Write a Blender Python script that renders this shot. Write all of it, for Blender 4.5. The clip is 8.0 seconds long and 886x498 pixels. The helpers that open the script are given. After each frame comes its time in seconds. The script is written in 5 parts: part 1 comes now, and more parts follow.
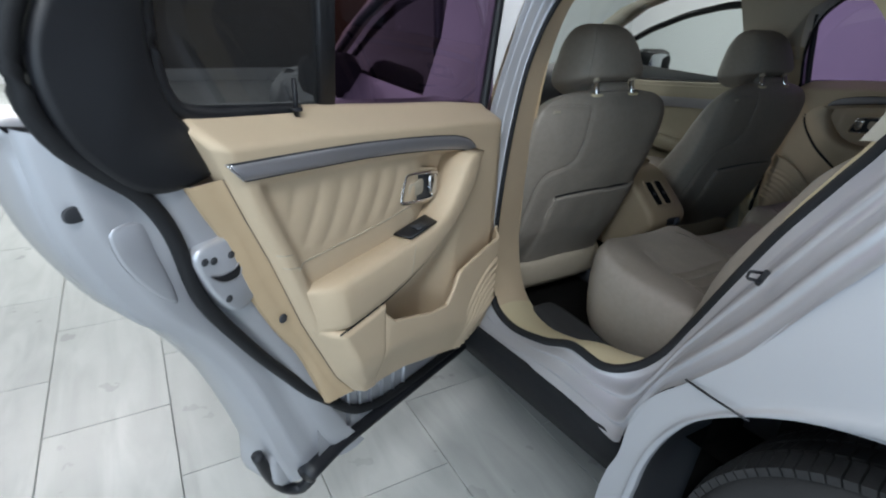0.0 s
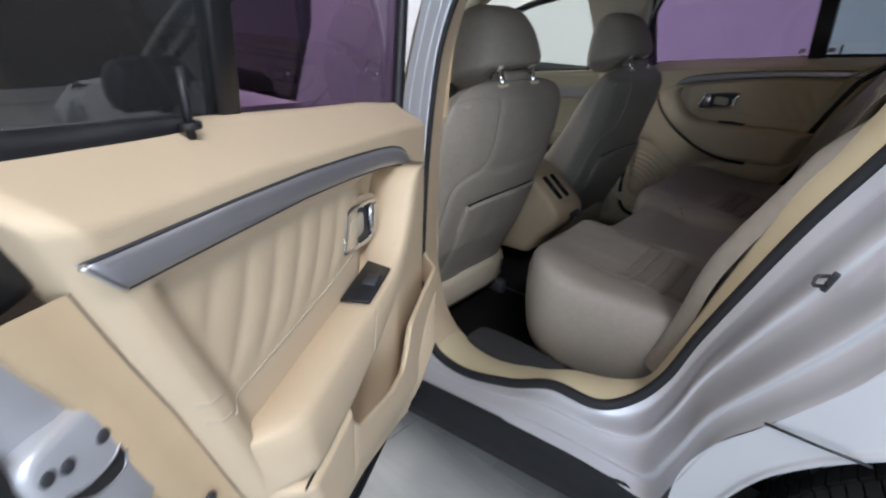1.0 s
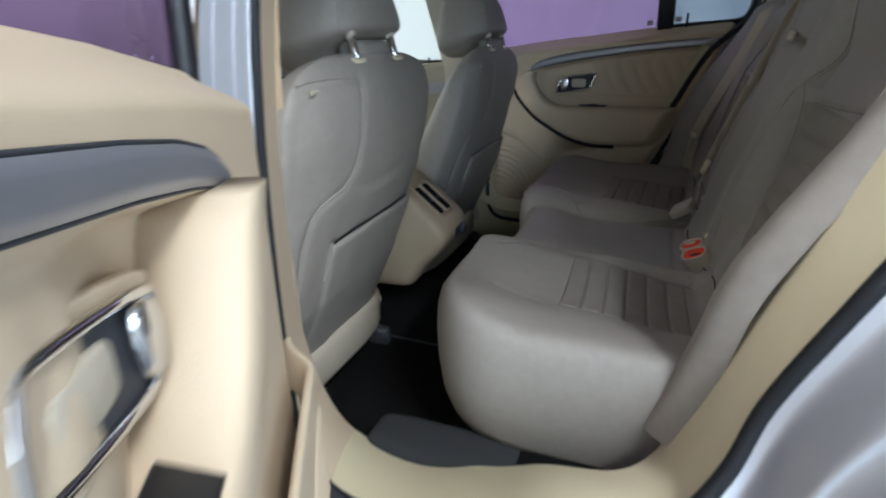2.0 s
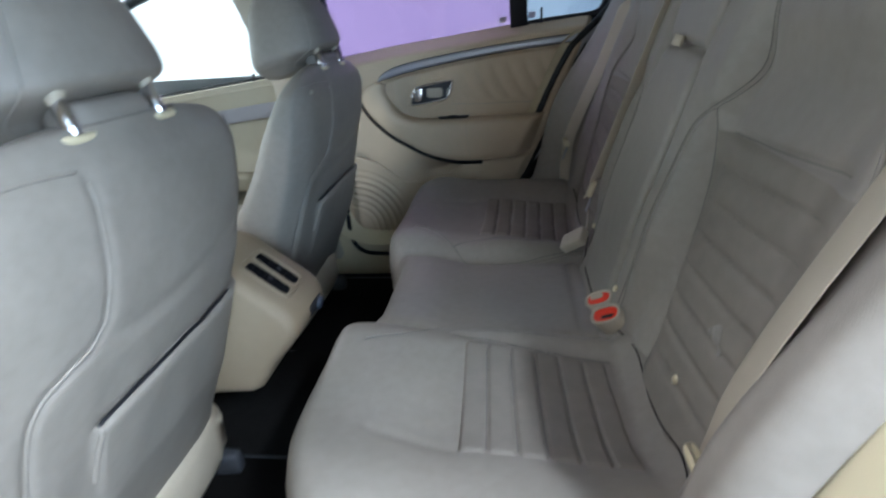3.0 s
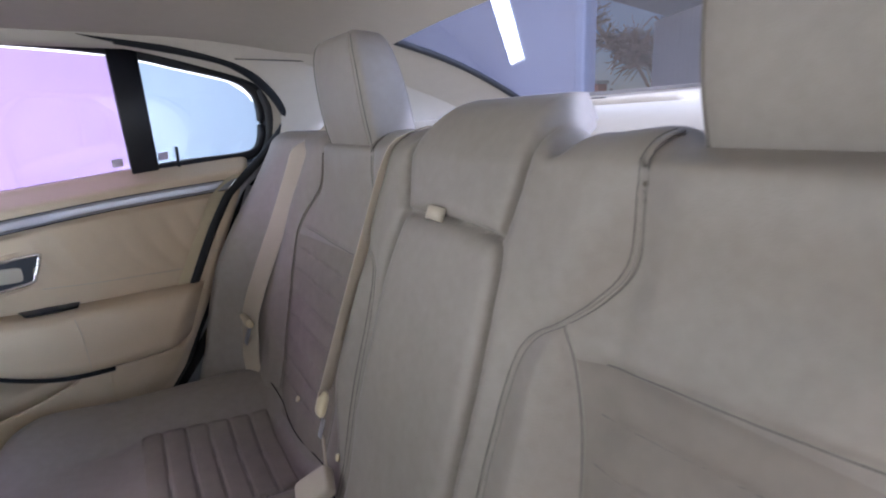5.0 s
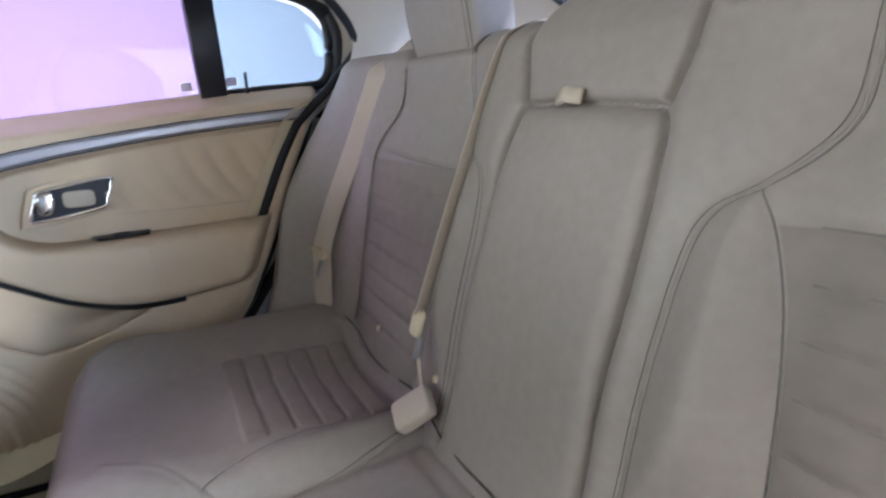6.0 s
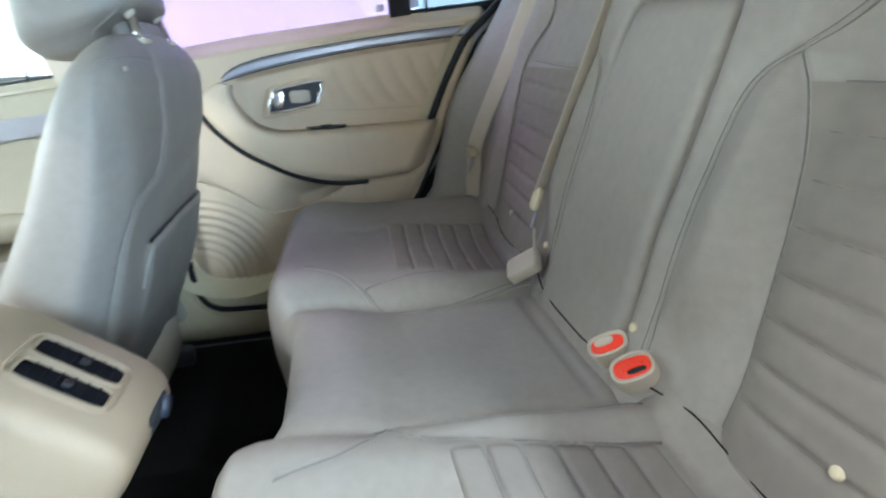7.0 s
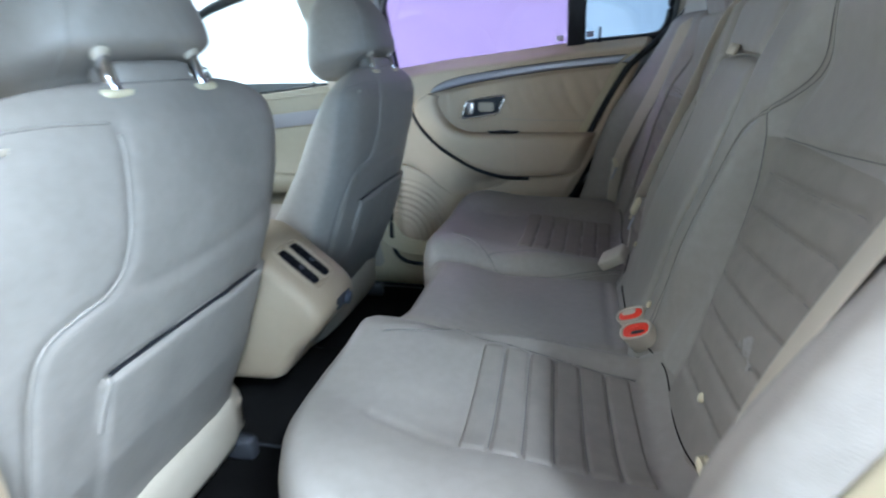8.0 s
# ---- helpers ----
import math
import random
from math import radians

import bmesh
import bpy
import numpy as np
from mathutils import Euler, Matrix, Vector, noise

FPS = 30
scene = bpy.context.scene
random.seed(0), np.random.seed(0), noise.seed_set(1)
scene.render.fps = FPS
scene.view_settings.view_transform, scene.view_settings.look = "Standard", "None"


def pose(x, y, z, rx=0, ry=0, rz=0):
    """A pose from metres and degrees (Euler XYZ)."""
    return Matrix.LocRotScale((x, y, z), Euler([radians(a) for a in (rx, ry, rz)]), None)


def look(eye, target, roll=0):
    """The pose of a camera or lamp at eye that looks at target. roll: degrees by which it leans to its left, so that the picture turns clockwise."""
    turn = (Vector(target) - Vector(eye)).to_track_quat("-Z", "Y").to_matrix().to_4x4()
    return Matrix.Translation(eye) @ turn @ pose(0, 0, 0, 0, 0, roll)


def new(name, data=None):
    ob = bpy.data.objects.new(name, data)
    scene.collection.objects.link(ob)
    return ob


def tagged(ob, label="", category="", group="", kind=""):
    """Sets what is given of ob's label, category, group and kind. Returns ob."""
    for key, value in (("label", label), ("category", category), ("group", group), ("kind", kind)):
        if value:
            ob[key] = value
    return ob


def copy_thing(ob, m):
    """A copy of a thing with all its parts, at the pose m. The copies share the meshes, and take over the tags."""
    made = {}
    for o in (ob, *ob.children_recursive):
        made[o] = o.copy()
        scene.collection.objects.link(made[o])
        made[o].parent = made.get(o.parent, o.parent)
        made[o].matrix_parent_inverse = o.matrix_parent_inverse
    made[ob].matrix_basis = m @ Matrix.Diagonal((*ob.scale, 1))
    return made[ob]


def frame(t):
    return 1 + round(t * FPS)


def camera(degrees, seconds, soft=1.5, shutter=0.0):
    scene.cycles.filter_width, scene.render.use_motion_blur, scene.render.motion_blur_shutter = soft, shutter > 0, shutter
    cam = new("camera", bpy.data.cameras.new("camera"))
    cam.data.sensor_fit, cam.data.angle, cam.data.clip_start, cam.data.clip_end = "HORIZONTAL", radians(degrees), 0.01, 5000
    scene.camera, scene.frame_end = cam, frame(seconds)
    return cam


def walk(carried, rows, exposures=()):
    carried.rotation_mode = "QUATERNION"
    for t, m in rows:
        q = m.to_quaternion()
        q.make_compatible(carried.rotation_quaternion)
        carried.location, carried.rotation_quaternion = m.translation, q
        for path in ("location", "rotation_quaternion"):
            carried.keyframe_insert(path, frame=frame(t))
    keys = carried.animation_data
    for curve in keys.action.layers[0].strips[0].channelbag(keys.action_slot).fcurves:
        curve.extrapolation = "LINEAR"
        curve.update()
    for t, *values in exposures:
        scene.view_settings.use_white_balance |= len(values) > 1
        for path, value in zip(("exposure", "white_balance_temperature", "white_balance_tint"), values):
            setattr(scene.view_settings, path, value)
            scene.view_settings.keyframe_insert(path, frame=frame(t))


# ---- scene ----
cam = camera(79.7, 8.0, soft=2.0, shutter=0.4)
PATH = [
    (0, (1.354, -0.64, 1.241), (-0.2, 0.288, 0.391), 3.3),
    (0.5, (1.2, -0.658, 1.223), (-0.195, 0.469, 0.337), 3.4),
    (1, (1.025, -0.62, 1.178), (-0.158, 0.775, 0.369), 2.1),
    (1.2, (0.959, -0.603, 1.15), (-0.119, 0.902, 0.393), 2.6),
    (2.3, (0.691, -0.204, 1.048), (0.119, 1.559, 0.295), -2.1),
    (2.5, (0.681, -0.138, 1.052), (0.191, 1.641, 0.28), -2.7),
    (3, (0.683, -0.001, 1.108), (0.426, 1.82, 0.321), -3.9),
    (3.5, (0.725, 0.091, 1.187), (0.734, 1.944, 0.435), -4.0),
    (4, (0.729, 0.181, 1.218), (1.126, 2.027, 0.56), -2.4),
    (4.2, (0.712, 0.228, 1.216), (1.272, 2.045, 0.596), -1.9),
    (5.3, (0.602, 0.508, 1.128), (1.693, 2.122, 0.676), -2.4),
    (5.5, (0.584, 0.54, 1.103), (1.664, 2.159, 0.644), -2.6),
    (6, (0.537, 0.524, 1.054), (1.506, 2.19, 0.521), -2.0),
    (6.5, (0.5, 0.429, 1.02), (1.214, 2.183, 0.377), -1.9),
    (7, (0.539, 0.311, 0.994), (0.87, 2.156, 0.297), -2.5),
    (7.5, (0.602, 0.169, 1.029), (0.568, 2.039, 0.321), -1.9),
    (8, (0.723, 0.001, 1.054), (0.269, 1.827, 0.375), -1.3),
]
EXPOSURE = [(0, -4.26, 6800, 14), (.5, -3.92, 7050, 18), (1, -3.8, 6980, 20), (2.5, -2.88, 6150, 12), (3, -2.45, 6000, 12), (3.5, -1.96, 6250, 15), (4, -1.69, 5980, 19), (5.5, -1.48, 6440, 26), (6, -1.37, 6340, 22), (6.5, -1.2, 6250, 15), (7, -1.2, 6000, 9), (7.5, -1.52, 5500, 8), (8, -2.0, 5650, 10)]
walk(cam, [(t, look(eye, target, roll)) for t, eye, target, roll in PATH], EXPOSURE)

# ---------- light and exposure ----------
world = bpy.data.worlds.new("sky")
scene.world = world
world.use_nodes = True
wn = world.node_tree.nodes
sky = wn.new("ShaderNodeTexSky")
sky.sky_type, sky.sun_disc = "NISHITA", False
sky.sun_elevation, sky.sun_rotation = radians(40), radians(286)
world.node_tree.links.new(sky.outputs[0], wn["Background"].inputs[0])
wn["Background"].inputs[1].default_value = 0.15
NORTH_W, SOUTH_W, WEST_W, EAST_W, SKY_W, FRONT_W = 340, 720, 1300, 1500, 1500, 3300
DOOR_W = 1800


def lamp(name, kind, energy, m, size=(1, 1), colour=(1, 1, 1)):
    data = bpy.data.lights.new(name, kind)
    data.energy, data.color = energy, colour
    if kind == "AREA":
        data.shape, data.size, data.size_y = "RECTANGLE", size[0], size[1]
    ob = new(name, data)
    ob.matrix_world = m
    return ob


sun = lamp("sun", "SUN", 5.0, look((-7, 2, 6), (0, 0, 0)), colour=(1, 0.95, 0.88))
sun.data.angle = radians(12)

# ---------- materials ----------
def mat(name, base, rough=0.6, metal=0.0, grain=40.0, vary=0.12, bump=0.15, fine=400.0, spec=0.4, coat=0.0, big=3.0, weave=0.0, dist=0.002):
    """A surface with mottling at two scales and fine relief."""
    m = bpy.data.materials.new(name)
    m.use_nodes = True
    nt = m.node_tree
    n, l = nt.nodes, nt.links
    b = n["Principled BSDF"]
    b.inputs["Roughness"].default_value, b.inputs["Metallic"].default_value = rough, metal
    b.inputs["Specular IOR Level"].default_value = spec
    b.inputs["Coat Weight"].default_value = coat
    tc = n.new("ShaderNodeTexCoord")
    n1 = n.new("ShaderNodeTexNoise"); n1.inputs["Scale"].default_value, n1.inputs["Detail"].default_value = big, 3
    n2 = n.new("ShaderNodeTexNoise"); n2.inputs["Scale"].default_value, n2.inputs["Detail"].default_value = grain, 4
    for q in (n1, n2):
        l.new(tc.outputs["Object"], q.inputs["Vector"])
    mx = n.new("ShaderNodeMix"); mx.data_type = "FLOAT"
    mx.inputs[0].default_value = 0.45
    l.new(n1.outputs["Fac"], mx.inputs[2]); l.new(n2.outputs["Fac"], mx.inputs[3])
    mr = n.new("ShaderNodeMapRange")
    mr.inputs["From Min"].default_value, mr.inputs["From Max"].default_value = 0.25, 0.75
    mr.inputs["To Min"].default_value, mr.inputs["To Max"].default_value = 1 - vary, 1 + vary
    l.new(mx.outputs[0], mr.inputs["Value"])
    vm = n.new("ShaderNodeVectorMath"); vm.operation = "SCALE"
    vm.inputs[0].default_value = base
    l.new(mr.outputs["Result"], vm.inputs["Scale"])
    l.new(vm.outputs["Vector"], b.inputs["Base Color"])
    mr2 = n.new("ShaderNodeMapRange")
    mr2.inputs["To Min"].default_value, mr2.inputs["To Max"].default_value = max(0.02, rough - 0.08), min(1, rough + 0.08)
    l.new(n2.outputs["Fac"], mr2.inputs["Value"])
    l.new(mr2.outputs["Result"], b.inputs["Roughness"])
    if bump:
        n3 = n.new("ShaderNodeTexNoise"); n3.inputs["Scale"].default_value, n3.inputs["Detail"].default_value = fine, 2
        l.new(tc.outputs["Object"], n3.inputs["Vector"])
        h = n3.outputs["Fac"]
        if weave:
            wv = n.new("ShaderNodeTexWave"); wv.inputs["Scale"].default_value = weave
            wv.bands_direction = "Z"
            l.new(tc.outputs["Object"], wv.inputs["Vector"])
            ad = n.new("ShaderNodeMath"); l.new(n3.outputs["Fac"], ad.inputs[0]); l.new(wv.outputs["Fac"], ad.inputs[1])
            h = ad.outputs[0]
        bp = n.new("ShaderNodeBump"); bp.inputs["Strength"].default_value, bp.inputs["Distance"].default_value = bump, dist
        l.new(h, bp.inputs["Height"]); l.new(bp.outputs["Normal"], b.inputs["Normal"])
    return m


def glass(name, tint, rough=0.02, see=0.85, haze=0.0):
    """Tinted glass; haze: the share of flat grey mixed in for reflections."""
    m = bpy.data.materials.new(name)
    m.use_nodes = True
    n, l = m.node_tree.nodes, m.node_tree.links
    n.remove(n["Principled BSDF"])
    tr, gl, mx, fr = (n.new("ShaderNodeBsdfTransparent"), n.new("ShaderNodeBsdfGlossy"), n.new("ShaderNodeMixShader"), n.new("ShaderNodeLayerWeight"))
    tr.inputs["Color"].default_value = (*[c * see for c in tint], 1)
    gl.inputs["Roughness"].default_value = rough
    fr.inputs["Blend"].default_value = 0.5
    pw, ml = n.new("ShaderNodeMath"), n.new("ShaderNodeMath")
    pw.operation, pw.inputs[1].default_value = "POWER", 5.0
    ml.operation, ml.inputs[1].default_value, ml.inputs[2].default_value = "MULTIPLY_ADD", 0.92, 0.04
    l.new(fr.outputs["Facing"], pw.inputs[0]); l.new(pw.outputs[0], ml.inputs[0])
    l.new(ml.outputs[0], mx.inputs[0]); l.new(tr.outputs[0], mx.inputs[1]); l.new(gl.outputs[0], mx.inputs[2])
    out = mx.outputs[0]
    if haze:
        df, m2 = n.new("ShaderNodeBsdfDiffuse"), n.new("ShaderNodeMixShader")
        df.inputs["Color"].default_value = (.30, .315, .34, 1)
        m2.inputs[0].default_value = haze
        l.new(out, m2.inputs[1]); l.new(df.outputs[0], m2.inputs[2])
        out = m2.outputs[0]
    l.new(out, n["Material Output"].inputs["Surface"])
    return m


def glow(name, colour, strength):
    m = bpy.data.materials.new(name)
    m.use_nodes = True
    b = m.node_tree.nodes["Principled BSDF"]
    b.inputs["Base Color"].default_value = (*colour, 1)
    b.inputs["Emission Color"].default_value = (*colour, 1)
    b.inputs["Emission Strength"].default_value = strength
    return m


LEATHER = mat("grey_beige_leather", (0.270, 0.240, 0.207), 0.52, vary=0.15, bump=0.16, fine=600, grain=70, spec=0.35)
FABRIC = mat("grey_beige_fabric", (0.254, 0.224, 0.192), 0.9, vary=0.15, bump=0.5, fine=1500, spec=0.15)
SKIRT = mat("warm_beige_vinyl", (0.46, 0.40, 0.31), 0.55, vary=0.07, bump=0.2, fine=600)
TRIM = mat("tan_plastic", (0.565, 0.445, 0.31), 0.55, vary=0.05, bump=0.25, fine=900)
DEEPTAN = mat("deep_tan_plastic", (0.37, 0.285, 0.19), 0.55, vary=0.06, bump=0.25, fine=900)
# stitching thread, darkened: the shade of the seam creases is in the colour
SEAMLINE = mat("seam_thread_and_shade", (0.155, 0.143, 0.128), 0.9, vary=0.2, bump=0.0)
STAIN = mat("pale_chalky_stain", (0.285, 0.262, 0.234), 0.9, vary=0.25, grain=200)
FLANGE = mat("orange_tan_plastic", (0.47, 0.345, 0.215), 0.5, vary=0.05, bump=0.15, fine=900)
# beige trim of the front doors, darkened: the cabin's shade is in the colour
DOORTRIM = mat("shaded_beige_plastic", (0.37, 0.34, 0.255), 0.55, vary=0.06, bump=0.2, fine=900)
CREAM = mat("cream_plastic", (0.62, 0.54, 0.36), 0.5, vary=0.05, bump=0.2, fine=900)
LINER = mat("headliner_cloth", (0.49, 0.445, 0.37), 0.95, vary=0.05, bump=0.4, fine=1200, spec=0.1)
WEBBING = mat("beige_webbing", (0.56, 0.49, 0.385), 0.8, vary=0.05, bump=0.5, fine=900, weave=350)
PAINT = mat("silver_paint", (0.52, 0.53, 0.565), 0.35, 0.48, vary=0.03, bump=0.0, coat=0.6, grain=900)
MOULD = mat("black_moulding_plastic", (0.011, 0.012, 0.014), 0.72, vary=0.2, bump=0.2, spec=0.2)
RUBBER = mat("black_rubber", (0.012, 0.013, 0.015), 0.65, vary=0.25, bump=0.2, spec=0.28)
BLACK = mat("black_plastic", (0.010, 0.011, 0.014), 0.42, vary=0.2, bump=0.15, fine=900)
MATTE = mat("matte_black_plastic", (0.009, 0.009, 0.011), 0.85, vary=0.2, bump=0.2, fine=900, spec=0.08)
CHARCOAL = mat("charcoal_plastic", (0.035, 0.038, 0.044), 0.55, vary=0.15, bump=0.2, fine=900)
CARPET = mat("black_carpet", (0.009, 0.0088, 0.0085), 1.0, vary=0.4, bump=0.9, fine=600, spec=0.05)
METAL = mat("brushed_grey_trim", (0.40, 0.40, 0.43), 0.38, 0.7, vary=0.06, bump=0.05)
CHROME = mat("chrome", (0.85, 0.85, 0.87), 0.08, 1.0, vary=0.02, bump=0.0)
RED = mat("red_button", (0.75, 0.045, 0.02), 0.35, vary=0.05, bump=0.0)
TILE = mat("pale_marble_tile", (0.37, 0.38, 0.37), 0.30, vary=0.10, bump=0.02, grain=9, big=1.2, spec=0.5)


def marble(m):
    """Cloudy veins that run on from place to place, and a tone of its own for each tile."""
    n, l = m.node_tree.nodes, m.node_tree.links
    geo, mp, vein, info = n.new("ShaderNodeNewGeometry"), n.new("ShaderNodeMapping"), n.new("ShaderNodeTexNoise"), n.new("ShaderNodeObjectInfo")
    for q in [q for q in n if q.type == "TEX_NOISE" and q is not vein]:
        l.new(geo.outputs["Position"], q.inputs["Vector"])
    mp.inputs["Scale"].default_value = (1.4, 7.0, 1.0)
    mp.inputs["Rotation"].default_value = (0, 0, radians(18))
    l.new(geo.outputs["Position"], mp.inputs["Vector"]); l.new(mp.outputs["Vector"], vein.inputs["Vector"])
    vein.inputs["Scale"].default_value, vein.inputs["Detail"].default_value, vein.inputs["Distortion"].default_value = 1.6, 6, 1.2
    r = n.new("ShaderNodeMapRange")
    r.inputs["From Min"].default_value, r.inputs["From Max"].default_value = .35, .62
    r.inputs["To Min"].default_value, r.inputs["To Max"].default_value = .86, 1.04
    l.new(vein.outputs["Fac"], r.inputs["Value"])
    t = n.new("ShaderNodeMapRange"); t.inputs["To Min"].default_value, t.inputs["To Max"].default_value = .95, 1.05
    l.new(info.outputs["Random"], t.inputs["Value"])
    mu = n.new("ShaderNodeMath"); mu.operation = "MULTIPLY"
    l.new(r.outputs["Result"], mu.inputs[0]); l.new(t.outputs["Result"], mu.inputs[1])
    old = n["Principled BSDF"].inputs["Base Color"].links[0].from_socket
    sc = n.new("ShaderNodeVectorMath"); sc.operation = "SCALE"
    l.new(old, sc.inputs[0]); l.new(mu.outputs[0], sc.inputs["Scale"]); l.new(sc.outputs["Vector"], n["Principled BSDF"].inputs["Base Color"])


marble(TILE)
GROUT = mat("grey_grout", (0.34, 0.34, 0.33), 0.9)
WALLW = mat("white_wall_paint", (0.80, 0.82, 0.82), 0.7, vary=0.03, bump=0.1)
TYRE = mat("tyre_rubber", (0.020, 0.020, 0.021), 0.75, vary=0.3, bump=0.3, fine=200)
RIM = mat("grey_alloy", (0.25, 0.25, 0.26), 0.4, 0.7, vary=0.08)
PURPLE = glass("purple_tinted_glass", (0.335, 0.23, 0.43))
# the same purple glass; dimming by a slanting view is put into its tint
DIMPURPLE = glass("angle_dimmed_purple_glass", (0.185, 0.118, 0.195))
BLUEG = glass("blue_grey_glass", (0.26, 0.33, 0.42))
# smoked panes: the haze puts a grey reflection into the colour
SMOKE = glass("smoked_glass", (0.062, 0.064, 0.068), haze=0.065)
REARG = glass("blue_privacy_glass", (0.58, 0.61, 0.75))
CLEAR = glass("clear_glass", (0.90, 0.96, 0.95))
ETCH = mat("etched_glass", (.62, .55, .66), .8)
# dull, not reflecting: the mirror's dark reflection is put into its colour
DARKMIRROR = mat("mirror_painted_dark", (0.015, 0.015, 0.018), 0.5, 0.0, vary=0.0, bump=0.0)
MIRROR = mat("mirror", (0.9, 0.9, 0.9), 0.01, 1.0, vary=0.0, bump=0.0)

# ---------- mesh tools ----------
def part(name, bm, material, parent=None, label="", smooth=True):
    me = bpy.data.meshes.new(name)
    bmesh.ops.recalc_face_normals(bm, faces=bm.faces)
    for f in bm.faces:
        f.smooth = smooth
    bm.to_mesh(me); bm.free()
    me.materials.append(material)
    ob = new(name, me)
    if parent:
        ob.parent = parent
        ob.matrix_parent_inverse = parent.matrix_basis.inverted()
    if label:
        ob["label"] = label
    return ob


def thing(name, label, category, at=(0, 0, 0), group="", kind=""):
    ob = new(name)
    ob.empty_display_size = 0.05
    ob.matrix_basis = Matrix.Translation(at)
    return tagged(ob, label, category, group, kind)


def curve(points, n=60, closed=False):
    """A smooth line through control points, evenly spaced."""
    p = [np.array(q, float) for q in points]
    m = len(p)
    out = []
    for i in range(m if closed else m - 1):
        a, b, c, d = [p[(i + k) % m] if closed else p[min(max(i + k, 0), m - 1)] for k in (-1, 0, 1, 2)]
        for t in np.linspace(0, 1, 12, endpoint=False):
            out.append(0.5 * (2 * b + (c - a) * t + (2 * a - 5 * b + 4 * c - d) * t * t + (3 * b - a - 3 * c + d) * t ** 3))
    out.append(p[0] if closed else p[-1])
    out = np.array(out)
    s = np.r_[0, np.cumsum(np.linalg.norm(np.diff(out, axis=0), axis=1))]
    w = np.linspace(0, s[-1], n + 1 if closed else n)
    if closed:
        w = w[:-1]
    return np.stack([np.interp(w, s, out[:, k]) for k in range(out.shape[1])], 1)


def spline(points, n):
    """Smooth, with control points at even steps of the parameter."""
    p = np.array(points, float)
    m = len(p)
    out = []
    for w in np.linspace(0, m - 1, n):
        i = min(int(w), m - 2); t = w - i
        a, b, c, d = [p[min(max(i + k, 0), m - 1)] for k in (-1, 0, 1, 2)]
        out.append(0.5 * (2 * b + (c - a) * t + (2 * a - 5 * b + 4 * c - d) * t * t + (3 * b - a - 3 * c + d) * t ** 3))
    return np.array(out)


def sheet(rows, bm=None, close_u=False, close_v=False):
    """Quads over rows of points."""
    bm = bm or bmesh.new()
    v = [[bm.verts.new(q) for q in r] for r in rows]
    m, k = len(v), len(v[0])
    for i in range(m if close_u else m - 1):
        for j in range(k if close_v else k - 1):
            try:
                bm.faces.new((v[i][j], v[i][(j + 1) % k], v[(i + 1) % m][(j + 1) % k], v[(i + 1) % m][j]))
            except ValueError:
                pass
    return bm, v


def loft(rings, caps=True, bm=None):
    bm, v = sheet(rings, bm, close_v=True)
    if caps:
        bm.faces.new(v[0]); bm.faces.new(v[-1])
    return bm


def tube(path, r, sides=8, bm=None, closed=False, flat=1.0, up=(0, 0, 1)):
    path = np.array(path, float)
    rings = []
    m = len(path)
    for i in range(m):
        d = path[(i + 1) % m] - path[i - 1] if closed else path[min(i + 1, m - 1)] - path[max(i - 1, 0)]
        d = d / (np.linalg.norm(d) + 1e-9)
        a = np.cross(d, up)
        if np.linalg.norm(a) < 0.05:
            a = np.cross(d, (1, 0, 0))
        a /= np.linalg.norm(a)
        b = np.cross(a, d)
        rings.append([path[i] + r * (math.cos(w) * a + flat * math.sin(w) * b) for w in np.linspace(0, 2 * math.pi, sides, endpoint=False)])
    if closed:
        bm, v = sheet(rings, bm, True, True)
        return bm
    return loft(rings, True, bm)


def ribbon(path, across, thick, bm=None):
    """A strap: rows of points and the half-width vector at each."""
    rings = []
    path, across = np.array(path, float), np.array(across, float)
    for i in range(len(path)):
        d = path[min(i + 1, len(path) - 1)] - path[max(i - 1, 0)]
        nrm = np.cross(d, across[i]); nrm = nrm / np.linalg.norm(nrm) * thick / 2
        rings.append([path[i] + across[i] + nrm * 0.3, path[i] + across[i] * 0.9 + nrm, path[i] - across[i] * 0.9 + nrm, path[i] - across[i] + nrm * 0.3,
                      path[i] - across[i] - nrm * 0.3, path[i] - across[i] * 0.9 - nrm, path[i] + across[i] * 0.9 - nrm, path[i] + across[i] - nrm * 0.3])
    return loft(rings, True, bm)


def prism(outline, place, depth, bevel=0.004, bm=None):
    """A flat outline (u, v) given thickness along w, with softened rims; place(u, v, w) puts it in the world."""
    bm = bm or bmesh.new()
    o = np.array(outline, float)
    nxt, prv = np.roll(o, -1, 0), np.roll(o, 1, 0)
    t = nxt - prv
    t /= np.linalg.norm(t, axis=1)[:, None] + 1e-9
    nrm = np.stack([t[:, 1], -t[:, 0]], 1)
    area = 0.5 * np.sum(o[:, 0] * nxt[:, 1] - nxt[:, 0] * o[:, 1])
    if area < 0:
        nrm = -nrm
    b = bevel
    rings = []
    for inset, w in ((b, 0), (b * 0.3, b * 0.3), (0, b), (0, depth - b), (b * 0.3, depth - b * 0.3), (b, depth)):
        rings.append([place(*(q - k * inset), w) for q, k in zip(o, nrm)])
    return loft(rings, True, bm)


